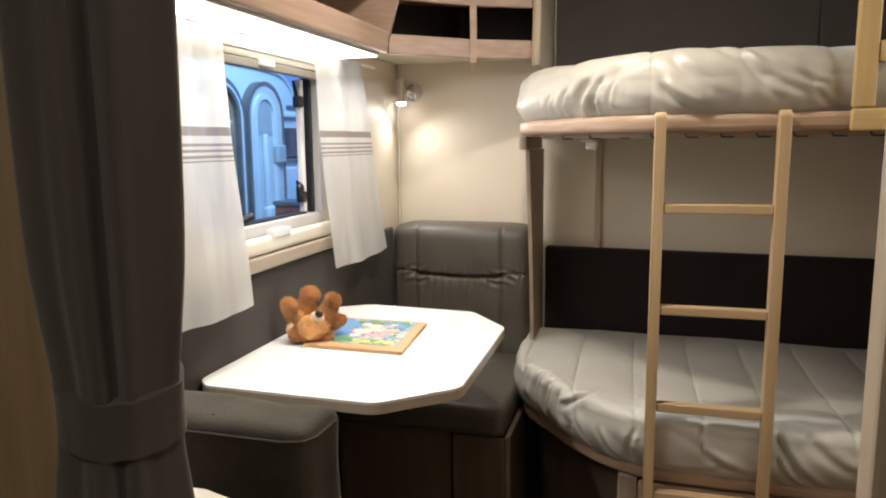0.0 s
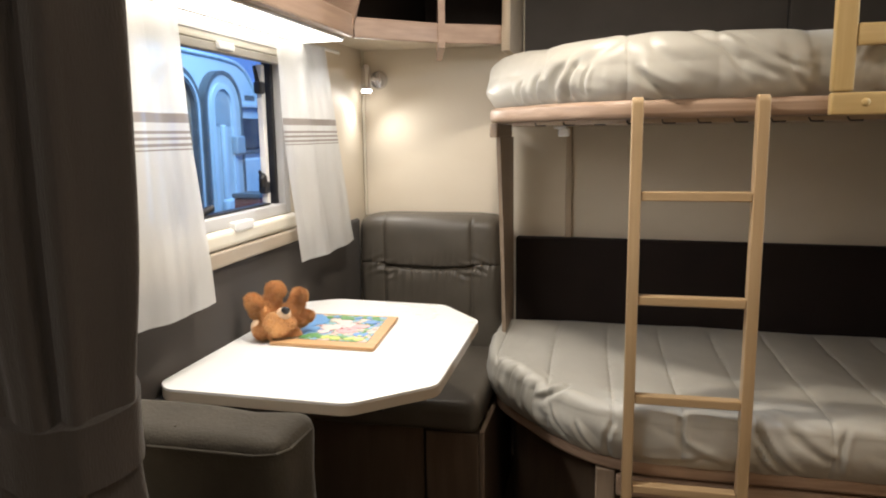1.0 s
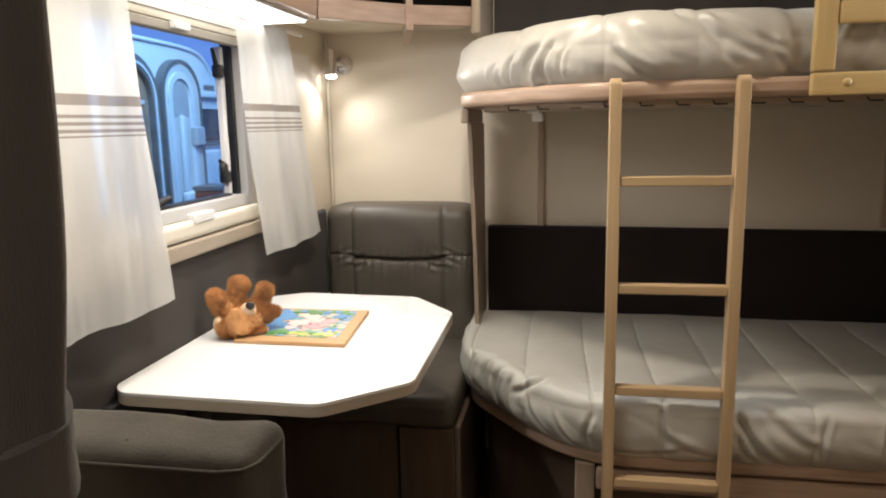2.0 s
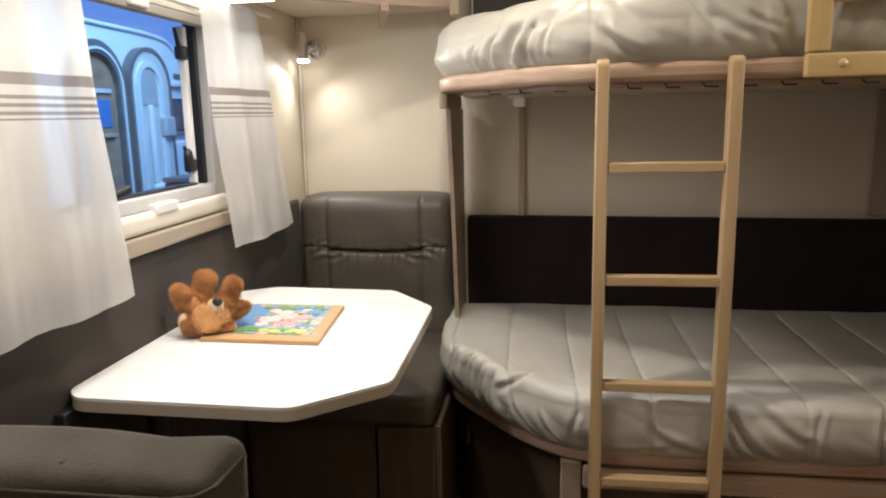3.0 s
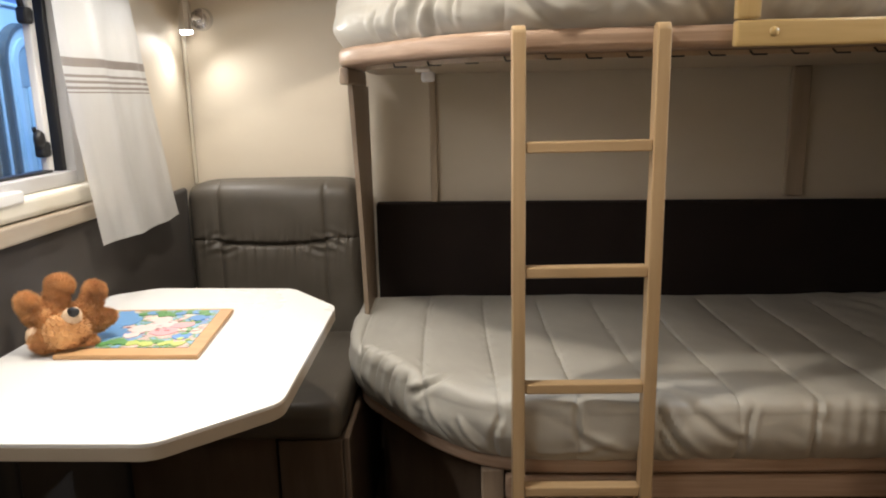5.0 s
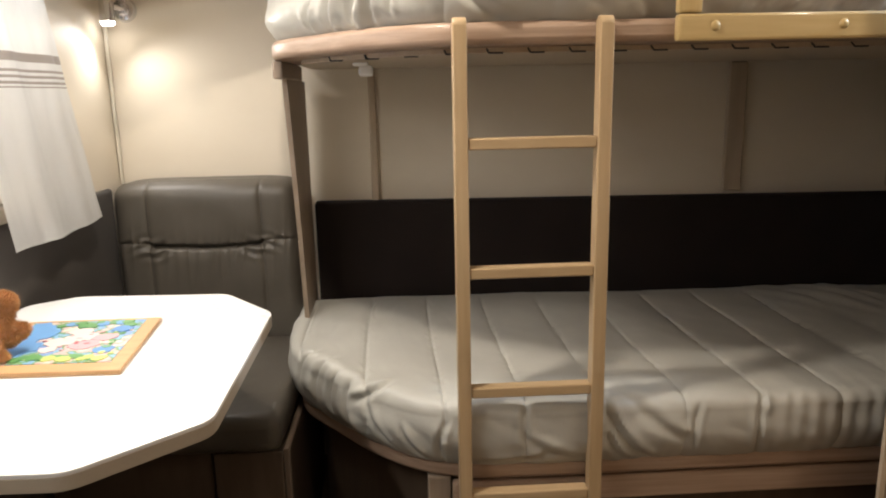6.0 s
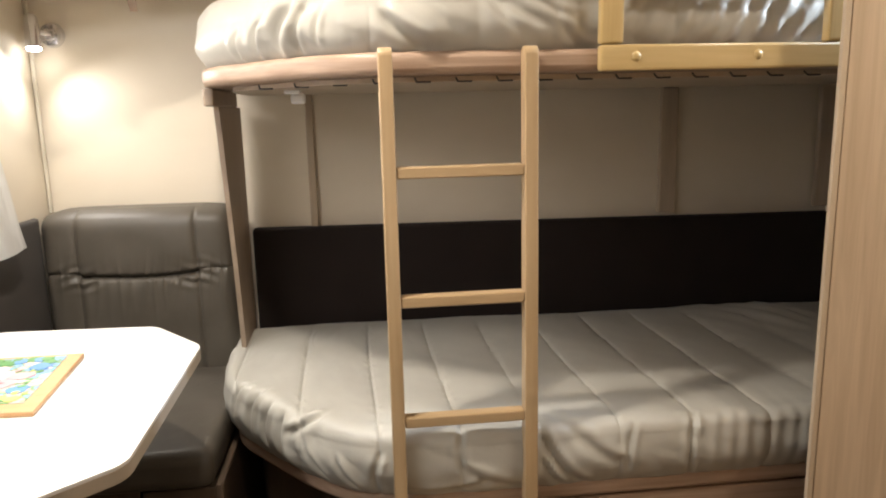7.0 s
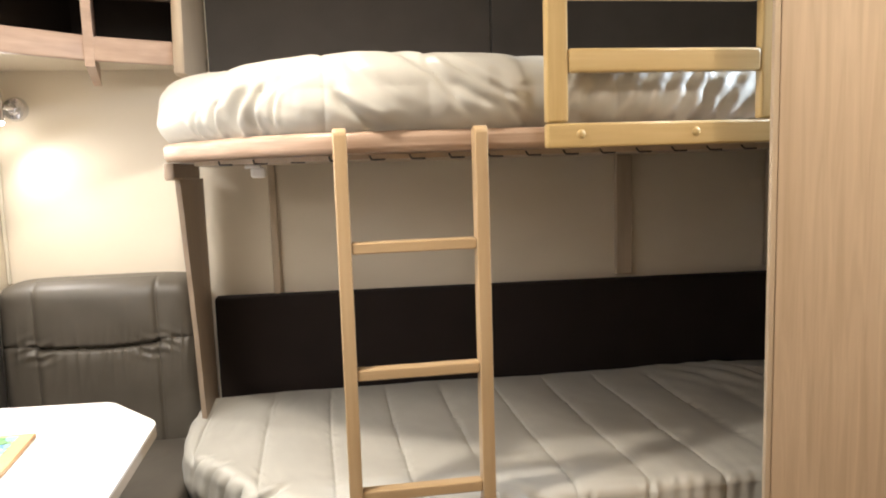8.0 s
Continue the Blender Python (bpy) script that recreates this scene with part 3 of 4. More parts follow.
LOWER_FOLDS = ((0.622, 0.015, 0.628, 0.150, 0.007, 0.006), (0.492, 0.030, 0.490, 0.130, 0.005, 0.006), (0.300, 0.030, 0.405, 0.150, 0.010, 0.008), (0.305, 0.085, 0.355, 0.150, 0.008, 0.006),
               (0.33, -0.02, 0.48, 0.105, 0.005, 0.011), (0.13, 0.075, 0.25, 0.135, 0.005, 0.009), (0.05, 0.145, 0.20, 0.115, 0.004, 0.008), (0.145, 0.02, 0.150, 0.09, 0.005, 0.006),
               (-0.235, 0.060, -0.165, -0.010, 0.009, 0.007), (-0.265, 0.030, -0.250, 0.140, 0.010, 0.008), (-0.315, 0.020, -0.320, 0.120, 0.009, 0.008), (-0.370, 0.000, -0.385, 0.110, 0.009, 0.008),
               (-0.205, 0.040, -0.130, 0.140, 0.007, 0.009), (-0.105, 0.080, -0.060, 0.145, 0.006, 0.007), (-0.445, 0.000, -0.460, 0.100, 0.007, 0.008), (-0.012, 0.06, -0.020, 0.15, 0.006, 0.006))


def bedding(name, z_low, z_top, r, overhang, seed, seam, first_seam, seam_depth, folds, loose, tuck, heap, y_least, label):
    """A quilt over the bunk's plan: flat top, rounded edge, hanging face. tuck: where upright gathers begin along the run, and their lean."""
    pts = [Vector((p[0], p[1])) for p in smooth_line(CURVE, 42)]
    x = pts[-1].x
    while x < RX - 0.03:
        x += 0.0036 if x < 0.92 else 0.012
        pts.append(Vector((x, 1.705)))
    n = len(pts)
    runs = [0.0]
    for a, b in zip(pts, pts[1:]):
        runs.append(runs[-1] + (b - a).length)
    zero = next(d for d, p in zip(runs, pts) if p.x >= 0.15) - 0.15
    rows_top, rows_arc, rows_down = 96, 20, 40
    grid = []
    for i, p in enumerate(pts):
        a, b = pts[max(i - 1, 0)], pts[min(i + 1, n - 1)]
        d = (b - a).normalized()
        nn = Vector((d.y, -d.x))
        run = runs[i] - zero
        k = min(1.0, i / 266)
        q = Vector((-0.15 + (max(p.x, 0.1) + 0.15) * k if p.x < 0.25 else p.x, 2.485))
        q.x = min(max(q.x, -0.15), 1.46)
        back = min(1.0, max(0.0, (p.x - 0.30) / 0.09)) if y_least else 0.0
        p = p + nn * (overhang - 0.026 * back)
        gather = min(1.0, max(0.0, (run - tuck[0]) / 0.08))
        col = []
        for j in range(rows_top + rows_arc + rows_down + 1):
            if j <= rows_top:
                f = (j / rows_top) ** 0.8
                e = p - nn * r
                xy = q + (e - q) * f
                z, side = z_top, 0.0
                nrm = Vector((0, 0, 1))
                g = -(e - q).length * (1 - f)
            elif j <= rows_top + rows_arc:
                ph = (j - rows_top) / rows_arc * math.pi / 2
                xy = p - nn * (r - r * math.sin(ph))
                z, side = z_top - r + r * math.cos(ph), ph / 1.5708
                nrm = Vector((nn.x * math.sin(ph), nn.y * math.sin(ph), math.cos(ph)))
                g = r * ph
            else:
                f = (j - rows_top - rows_arc) / rows_down
                drop = z_top - r - z_low
                xy = p - nn * 0.026 * f ** 3 + nn * 0.006 * math.sin(f * 3.1)
                z, side = z_top - r - drop * f, 1.0
                nrm = Vector((nn.x, nn.y, 0))
                g = r * 1.5708 + drop * f
            near = math.exp(min(0.0, g) / 0.06)
            h = 0.006 * fbm(xy.x * 2.6, xy.y * 2.6, seed, 2)
            # slack cloth: humps drawn out aslant, more of them towards the edge
            m1 = fbm(run * 7.0 - g * 7.0, g * 9.0 + run * 1.5 + seed, seed, 2)
            h += loose * (0.1 + 0.9 * near * min(1.0, 0.25 + side)) * (pillowed(m1) - 0.25)
            h += 0.25 * loose * fbm(xy.x * 11 + seed, xy.y * 8, z * 12, 2)
            if g > -0.12:
                for c in folds:
                    h += crease(run, g, *c)
                wave = fbm(run * 5, g * 4, seed + 3, 2)
                h += tuck[2] * gather * near * math.sin(run * tuck[3] + tuck[1] * g + 3.4 * wave) * (0.4 + 0.6 * abs(wave)) * min(1.0, 0.3 + 0.9 * side)
                hem = max(0.0, side - 0.2) * min(1.0, max(0.0, (g - 0.5 * r) / 0.08))
                h += 0.0035 * hem * (pillowed(fbm(run * 26, g * 5, seed + 7, 1)) - 0.2)
            # quilting seams with puckers
            s = (xy.x + 0.006 * math.sin(xy.y * 5 + seed) - first_seam) / seam
            ds = abs(s - round(s)) * seam
            fade = min(1.0, max(0.0, (2.49 - xy.y) / 0.10)) * (1 - 0.4 * side)
            h -= seam_depth * (0.75 * math.exp(-(ds / 0.0032) ** 2) + 0.35 * math.exp(-(ds / 0.012) ** 2)) * fade
            h += 0.9 * seam_depth * math.sin(math.pi * ds / seam) * (1 - 0.6 * side) * fade
            h += 0.8 * seam_depth * math.exp(-(ds / 0.012) ** 2) * fbm(round(s) * 7.0, (g + 3) * 55, seed, 1) * fade
            # cloth pushed up in a heap at the far end
            h += heap * math.exp(-((xy.x - 1.16) / 0.13) ** 2 - ((xy.y - 2.36) / 0.10) ** 2) * (1 + 0.5 * math.sin(xy.x * 70 + xy.y * 45))
            dz = -0.010 * max(0, xy.x)
            h = 0.026 * math.tanh(h / 0.026)
            col.append((xy.x + nrm.x * h, max(xy.y + nrm.y * h, y_least if 0.36 < xy.x < 0.92 else 0), max(z + nrm.z * h + dz * (1 - side), z_low - 0.004)))
        grid.append(col)
    m = len(grid[0])
    verts = [v for col in grid for v in col]
    faces = [(i * m + j, i * m + j + 1, (i + 1) * m + j + 1, (i + 1) * m + j) for i in range(n - 1) for j in range(m - 1)]
    me = bpy.data.meshes.new(name)
    me.from_pydata(verts, [], faces)
    bm = B()
    bm.from_mesh(me)
    bpy.data.meshes.remove(me)
    return solid(name, bm, DUVET, label, "duvet", origin=(0.4, 2.1, z_low))


def mattress(z0, z1, label):
    bm = B()
    prism(bm, bunk_plan(0.065, RX - 0.03), z0, z1, 0.015, 3)
    solid("mattress", bm, SHEET, label, "mattress", group="bunk mattresses")


mattress(1.265, 1.335, "white foam mattress on the upper bunk")
mattress(0.413, 0.50, "white foam mattress on the lower bunk")
bedding("duvet", 1.262, 1.408, 0.066, 0.006, 4.0, 0.187, 0.0, 0.0030, UPPER_FOLDS, 0.007, (0.42, 75, 0.0065, 128), 0.0, 1.7055, "pale grey satin quilted duvet, rumpled, on the upper bunk")
bedding("duvet", 0.408, 0.547, 0.030, 0.008, 9.0, 0.160, 0.140, 0.0050, LOWER_FOLDS, 0.008, (0.60, 6, 0.0026, 190), 0.020, 0.0, "grey satin quilted duvet spread over the lower bunk")

# ---- ladder ----
ladder = thing("ladder", (0.15, 1.685, 0), "lacquered birch bunk ladder leaning on the upper bunk", "ladder")
LY0, LY1 = 1.668, 1.702
for x0 in (0.0105, 0.265):
    bm = B()
    box(bm, x0, x0 + 0.025, LY0, LY1, 0.0, 1.268)
    es = [e for e in bm.edges if abs(e.verts[0].co.z - 1.268) < 1e-4 and abs(e.verts[1].co.z - 1.268) < 1e-4 and abs(e.verts[0].co.x - e.verts[1].co.x) > 0.01]
    bmesh.ops.bevel(bm, geom=es, offset=0.014, segments=5, affect="EDGES", profile=0.5)
    bmesh.ops.bevel(bm, geom=[e for e in bm.edges if e.calc_face_angle(0) > 0.7], offset=0.003, segments=2, affect="EDGES", profile=0.5)
    part("stile", bm, LADDER_WOOD, ladder)
for z in (1.053, 0.818, 0.584, 0.363, 0.137):
    part("rung", box(B(), 0.0357, 0.2648, LY0 + 0.004, LY1 - 0.003, z - 0.0105, z + 0.0105, 0.003), LADDER_RUNG, ladder)

# ---- wardrobe and near door post ----
wd = thing("wardrobe", (1.12, 1.62, 0), "tall pale oak wardrobe front beside the bunks", "wardrobe")
part("door", box(B(), 0.802, RX - 0.004, 1.574, 1.594, 0.01, TOP - 0.004, 0.001), OAK, wd)
part("edge_strip", box(B(), 0.788, 0.8005, 1.573, 1.583, 0.01, TOP - 0.004, 0.003), OAK_PALE, wd, "pale edge strip")
dp = thing("partition", (0.5, 0.58, 0), "oak partition wall with a pale rounded edge post", "partition")
part("edge_post", box(B(), 0.154, 0.172, 0.522, 0.558, 0.0, TOP - 0.004, 0.005), OAK_PALE, dp, "pale rounded edge post")
part("panel", box(B(), 0.180, RX - 0.004, 0.530, 0.550, 0.0, TOP - 0.004, 0.001), OAK, dp)
part("core", box(B(), 0.1725, 0.1795, 0.536, 0.548, 0.0, TOP - 0.004), BROWN, dp, smooth=False)
cab = thing("tall_cabinet", (-0.69, 0.0, 0), "tall wooden cabinet side beside the dark curtain", "cabinet")
part("side_panel", box(B(), -0.50, -0.478, FY + 0.01, 0.47, 0.0, TOP - 0.004, 0.003), CABINET, cab)
part("body", box(B(), WX + 0.003, -0.501, FY + 0.01, 0.465, 0.0, ZL - 0.004), BROWN, cab, smooth=False)

# ---- dark tied curtain ----
dc = thing("door_curtain", (-0.37, 0.44, 0), "dark grey heavy curtain gathered with a tie band", "curtain")
CX, CY = -0.344, 0.390


def curtain_radius(z):
    """Half widths of the bundle at a height."""
    k = math.exp(-((z - 1.028) / 0.075) ** 2)
    return (0.050 - 0.010 * k) * (1.0 + 0.14 * max(0, z - 1.1)), (0.043 - 0.009 * k)


def bundle(z0, z1, extra, folds, name, label, nz, sag=0.0):
    bm = B()
    nu = 120
    rings = []
    for j in range(nz + 1):
        z = z0 + (z1 - z0) * j / nz
        ax, ay = curtain_radius(z)
        ring = []
        for i in range(nu):
            u = 2 * math.pi * i / nu
            f = folds * (0.10 * math.sin(5 * u + 0.8 + 0.5 * math.sin(z * 3)) - 0.30 * math.exp(-((((u - 5.28) + math.pi) % (2 * math.pi) - math.pi) / 0.13) ** 2) + 0.10 * fbm(math.cos(u) * 2, math.sin(u) * 2, z * 1.3, 2))
            ring.append(bm.verts.new((CX + (ax + extra) * math.cos(u) * (1 + f), CY + (ay + extra) * math.sin(u) * (1 + f), z - sag * math.cos(u - 5.25))))
        rings.append(ring)
    for j in range(nz):
        for i in range(nu):
            bm.faces.new((rings[j][i], rings[j][(i + 1) % nu], rings[j + 1][(i + 1) % nu], rings[j + 1][i]))
    bm.faces.new(rings[0])
    bm.faces.new(rings[-1])
    return part(name, bm, DRAPE, dc, label)


bundle(0.02, 1.93, 0.0, 1.0, "drape", "", 90)
bundle(1.012, 1.050, 0.003, 0.25, "tie_band", "dark grey fabric tie band", 6, 0.009)

# ---- front dinette seat ----
fs = thing("dinette_seat", (-0.6, 0.85, 0), "dark grey suede dinette seat with thick backrest", "seat")
bm = B()
box(bm, -0.865, -0.338, 0.642, 0.736, 0.40, 0.903, 0.018, 4)
part("backrest", stuffed(bm, 0.004, 3.0), SUEDE, fs)
part("seat_cushion", box(B(), -0.865, -0.335, 0.737, 1.15, 0.372, 0.472, 0.025, 4), SUEDE, fs)
part("base", box(B(), -0.865, -0.345, 0.60, 1.12, 0.0, 0.371, 0.004), BROWN, fs)
bm = B()
tube(bm, (-0.464, 0.664, 0.9032), (-0.473, 0.722, 0.9032), 0.0014, seg=8)
part("seam", bm, SUEDE, fs)
bm = B()
rim = [(-0.862, 0.6425, 0.890), (-0.60, 0.6415, 0.891), (-0.366, 0.6425, 0.890), (-0.346, 0.649, 0.890), (-0.3385, 0.666, 0.889), (-0.338, 0.718, 0.889)]
for a, b in zip(rim, rim[1:]):
    tube(bm, a, b, 0.0019, seg=8)
part("piping", bm, SUEDE, fs, "raised seam round the top edge")
low = thing("low_partition", (-0.65, 0.585, 0), "low brown partition with a cream rounded rim behind the seat", "partition")
bm = B()
vs = [(-0.87, 0), (-0.36, 0), (-0.36, 0.79), (-0.375, 0.825), (-0.40, 0.845), (-0.43, 0.852), (-0.87, 0.852)]
f = bm.faces.new([bm.verts.new((x, 0.578, z)) for x, z in vs])
r = bmesh.ops.extrude_face_region(bm, geom=[f])
bmesh.ops.translate(bm, verts=[v for v in r["geom"] if isinstance(v, bmesh.types.BMVert)], vec=(0, 0.018, 0))
part("panel", bm, WALL_TRIM, low)

# ---- rear dinette seat with leather back ----
rs = thing("dinette_seat", (-0.62, 2.15, 0), "dark grey leather dinette seat with stitched headrest back", "seat")


def leather_back():
    """A stitched back: a head roll over a tuck between two upright seams, gathered below."""
    bm = B()
    nu, nv = 150, 140
    x0, x1, za, zb = -0.888, -0.388, 0.43, 0.918
    grid = []
    for j in range(nv + 1):
        v = j / nv
        row = []
        for i in range(nu + 1):
            u = i / nu
            x, z = x0 + (x1 - x0) * u, za + (zb - za) * v
            mid = 1 / (1 + math.exp(-(min(u - 0.19, 0.81 - u)) / 0.012))
            tuck = 0.738 + 0.003 * math.sin(u * 9) + (1 - mid) * 0.012
            depth = 0.022
            if z > tuck:
                depth += 0.013 * math.sqrt(max(0.0, 1 - ((z - (tuck + 0.085)) / 0.098) ** 2)) * (0.55 + 0.45 * mid)
            else:
                depth += (0.007 + 0.004 * mid) * (1 - math.exp(-(tuck - z) / 0.02))
            depth -= (0.004 + 0.012 * mid) * math.exp(-((z - tuck) / 0.0055) ** 2)
            for us in (0.19, 0.81):
                depth -= 0.0055 * math.exp(-((u - us) / 0.005) ** 2) + 0.003 * math.exp(-((u - us) / 0.02) ** 2)
            below = math.exp(-max(0.0, tuck - z) / 0.05) if z < tuck else math.exp(-(z - tuck) / 0.02)
            depth += below * 0.0062 * ridge(fbm(u * 17 + (tuck - z) * 3, z * 3, 2.0, 1), 0.35)
            flank = math.exp(-(min(abs(u - 0.19), abs(u - 0.81)) / 0.10) ** 2)
            slope = (abs(u - 0.5) - 0.31) * 0.22 + 0.006 * fbm(u * 8, z * 9, 8.0, 1)
            depth += 0.0042 * flank * math.exp(-((z - tuck + 0.010) / 0.032) ** 2) * math.sin((z - tuck + slope) * 210)
            depth += 0.003 * fbm(u * 4, z * 8, 5.0, 2)
            edge = min(u, 1 - u) * (x1 - x0)
            depth -= 0.034 * math.exp(-edge / 0.014)
            depth -= 0.050 * math.exp(-(zb - z) / 0.012)
            zz = z - 0.016 * math.exp(-edge / 0.03) * v ** 4
            row.append(bm.verts.new((x, 2.425 - depth, zz)))
        grid.append(row)
    for j in range(nv):
        for i in range(nu):
            bm.faces.new((grid[j][i], grid[j][i + 1], grid[j + 1][i + 1], grid[j + 1][i]))
    rim = [grid[0][i] for i in range(nu + 1)] + [grid[j][nu] for j in range(1, nv + 1)] + [grid[nv][i] for i in range(nu - 1, -1, -1)] + [grid[j][0] for j in range(nv - 1, 0, -1)]
    back = [bm.verts.new((v.co.x, 2.53, v.co.z)) for v in rim]
    for i in range(len(rim)):
        k = (i + 1) % len(rim)
        bm.faces.new((rim[i], back[i], back[k], rim[k]))
    bm.faces.new(back)
    return bm


part("backrest", leather_back(), LEATHER, rs)
bm = B()
box(bm, -0.875, -0.362, 1.855, 2.405, 0.378, 0.47, 0.03, 5)
part("seat_cushion", stuffed(bm, 0.006, 7.0), LEATHER, rs)
part("base", box(B(), -0.875, -0.525, 1.885, 2.43, 0.0, 0.377, 0.003), BROWN, rs)
part("base_door", box(B(), -0.518, -0.366, 1.875, 2.43, 0.0, 0.377, 0.004), BROWN, rs)
part("base_edge", box(B(), -0.365, -0.350, 1.872, 2.43, 0.0, 0.385, 0.004), BROWN, rs, "brown edge strip")

# ---- table ----
tb = thing("table", (-0.62, 1.56, 0), "white laminate dinette table with chamfered corners", "table")
TOPZ = 0.72


def rounded(pts, r, n=5):
    out = []
    for i, p in enumerate(pts):
        p = Vector(p)
        a, b = Vector(pts[i - 1]), Vector(pts[(i + 1) % len(pts)])
        da, db = (a - p).normalized(), (b - p).normalized()
        rr = min(r, (a - p).length * 0.4, (b - p).length * 0.4)
        s, e = p + da * rr, p + db * rr
        for k in range(n + 1):
            t = k / n
            out.append(tuple((1 - t) ** 2 * s + 2 * t * (1 - t) * p + t * t * e))
    return out


TPLAN = rounded([(-0.888, 1.236), (-0.858, 1.204), (-0.484, 1.196), (-0.346, 1.322), (-0.351, 1.803), (-0.476, 1.955), (-0.80, 1.974), (-0.888, 1.915)], 0.022, 8)
part("tabletop", prism(B(), TPLAN, TOPZ - 0.006, TOPZ, 0.001, 2), TABLE, tb)
part("edge_band", prism(B(), TPLAN, TOPZ - 0.025, TOPZ - 0.0060, 0.0006, 1), TABLE_EDGE, tb, "cream edge band")
part("underframe", box(B(), -0.86, -0.45, 1.30, 1.82, TOPZ - 0.055, TOPZ - 0.0255, 0.003), BLACK, tb)
bm = B()
tube(bm, (-0.79, 1.34, 0.02), (-0.79, 1.34, TOPZ - 0.055), 0.024, seg=24)
part("leg", bm, BLACK, tb)
part("foot", tube(B(), (-0.79, 1.34, 0.0), (-0.79, 1.34, 0.02), 0.07, 0.04, 32), BLACK, tb)
bm = B()
box(bm, WX + 0.022, -0.868, 1.19, 1.26, TOPZ - 0.06, TOPZ - 0.0255, 0.004)
part("wall_bracket", bm, BLACK, tb)

# ---- puzzle board ----
pz = thing("puzzle_board", (-0.67, 1.63, TOPZ), "wooden children's puzzle board with a colourful picture, on the table", "puzzle")
PQ = [(-0.786, 1.502), (-0.534, 1.497), (-0.558, 1.770), (-0.806, 1.768)]


def puzzle_point(u, v):
    a, b, c, d = [Vector(p) for p in PQ]
    return (a * (1 - u) + b * u) * (1 - v) + (d * (1 - u) + c * u) * v


def patch(u0, u1, v0, v1):
    return [tuple(puzzle_point(u, v)) for u, v in ((u0, v0), (u1, v0), (u1, v1), (u0, v1))]


part("board", prism(B(), PQ, TOPZ + 0.0005, TOPZ + 0.009, 0.0015, 2), PUZZLE_WOOD, pz)


def picture_material():
    m = bpy.data.materials.new("puzzle_picture")
    m.use_nodes = True
    nt = m.node_tree
    b = nt.nodes["Principled BSDF"]
    tc = nt.nodes.new("ShaderNodeTexCoord")
    nz = nt.nodes.new("ShaderNodeTexNoise")
    nz.inputs["Scale"].default_value, nz.inputs["Detail"].default_value = 34, 5
    nt.links.new(tc.outputs["Object"], nz.inputs["Vector"])
    rp = nt.nodes.new("ShaderNodeValToRGB")
    rp.color_ramp.interpolation = "CONSTANT"
    els = [(0.0, (0.18, 0.30, 0.55)), (0.42, (0.22, 0.42, 0.58)), (0.48, (0.15, 0.30, 0.12)), (0.54, (0.62, 0.42, 0.40)), (0.62, (0.66, 0.62, 0.50))]
    rp.color_ramp.elements[0].color = (*els[0][1], 1)
    rp.color_ramp.elements[1].position, rp.color_ramp.elements[1].color = els[1][0], (*els[1][1], 1)
    for pos, c in els[2:]:
        e = rp.color_ramp.elements.new(pos)
        e.color = (*c, 1)
    nt.links.new(nz.outputs["Fac"], rp.inputs["Fac"])
    nt.links.new(rp.outputs["Color"], b.inputs["Base Color"])
    b.inputs["Roughness"].default_value = 0.35
    return m


def paint(name, c):
    return mat(name, (tuple(v * 0.85 for v in c), c), 20, rough=0.4, bump=0.02)


part("picture", prism(B(), patch(0.0 + 0.06, 0.90, 0.13, 0.95), TOPZ + 0.009, TOPZ + 0.0100), picture_material(), pz, "printed picture in blue, green and pink")
PINK, RED, SNOW, SKY = paint("puzzle_pink", (0.72, 0.38, 0.40)), paint("puzzle_red", (0.50, 0.12, 0.14)), paint("puzzle_cream", (0.78, 0.62, 0.58)), paint("puzzle_blue", (0.16, 0.36, 0.66))
rng = random.Random(5)


def puzzle_piece(u, v, r, m, squash=1.0):
    c = puzzle_point(u, v)
    pts = []
    for k in range(14):
        a = 2 * math.pi * k / 14
        rr = r * (0.75 + 0.4 * rng.random())
        pts.append((c.x + rr * math.cos(a), c.y + squash * rr * math.sin(a)))
    part("puzzle_piece", prism(B(), pts, TOPZ + 0.0101, TOPZ + 0.0112 + 0.0006 * rng.random()), m, pz)


GRASS, LIME, DEEP = paint("puzzle_green", (0.13, 0.33, 0.10)), paint("puzzle_lime", (0.55, 0.62, 0.16)), paint("puzzle_deep_blue", (0.10, 0.28, 0.60))
for u, v, r in ((0.14, 0.30, 0.030), (0.13, 0.55, 0.034), (0.15, 0.80, 0.026), (0.24, 0.42, 0.024), (0.24, 0.70, 0.024)):
    puzzle_piece(u, v, r, SKY, 1.4)
for k in range(16):
    puzzle_piece(0.26 + 0.036 * k, rng.uniform(0.17, 0.24), rng.uniform(0.008, 0.014), rng.choice((GRASS, GRASS, LIME)))
    puzzle_piece(0.30 + 0.034 * k, rng.uniform(0.83, 0.91), rng.uniform(0.008, 0.014), rng.choice((GRASS, GRASS, SKY)))
for u, v, r in ((0.42, 0.50, 0.027), (0.55, 0.60, 0.030), (0.62, 0.44, 0.026), (0.50, 0.70, 0.022), (0.72, 0.58, 0.022), (0.40, 0.36, 0.016)):
    puzzle_piece(u, v, r, rng.choice((SNOW, SNOW, PINK)), 0.9)
for k in range(44):
    a, d = rng.uniform(0, 6.28), rng.random() ** 0.5
    puzzle_piece(0.53 + 0.22 * d * math.cos(a), 0.54 + 0.20 * d * math.sin(a), rng.uniform(0.003, 0.0065), rng.choice((RED, RED, PINK, PINK, SNOW)), rng.uniform(0.4, 0.9))
puzzle_piece(0.79, 0.74, 0.018, DEEP)
puzzle_piece(0.78, 0.34, 0.018, DEEP, 1.2)
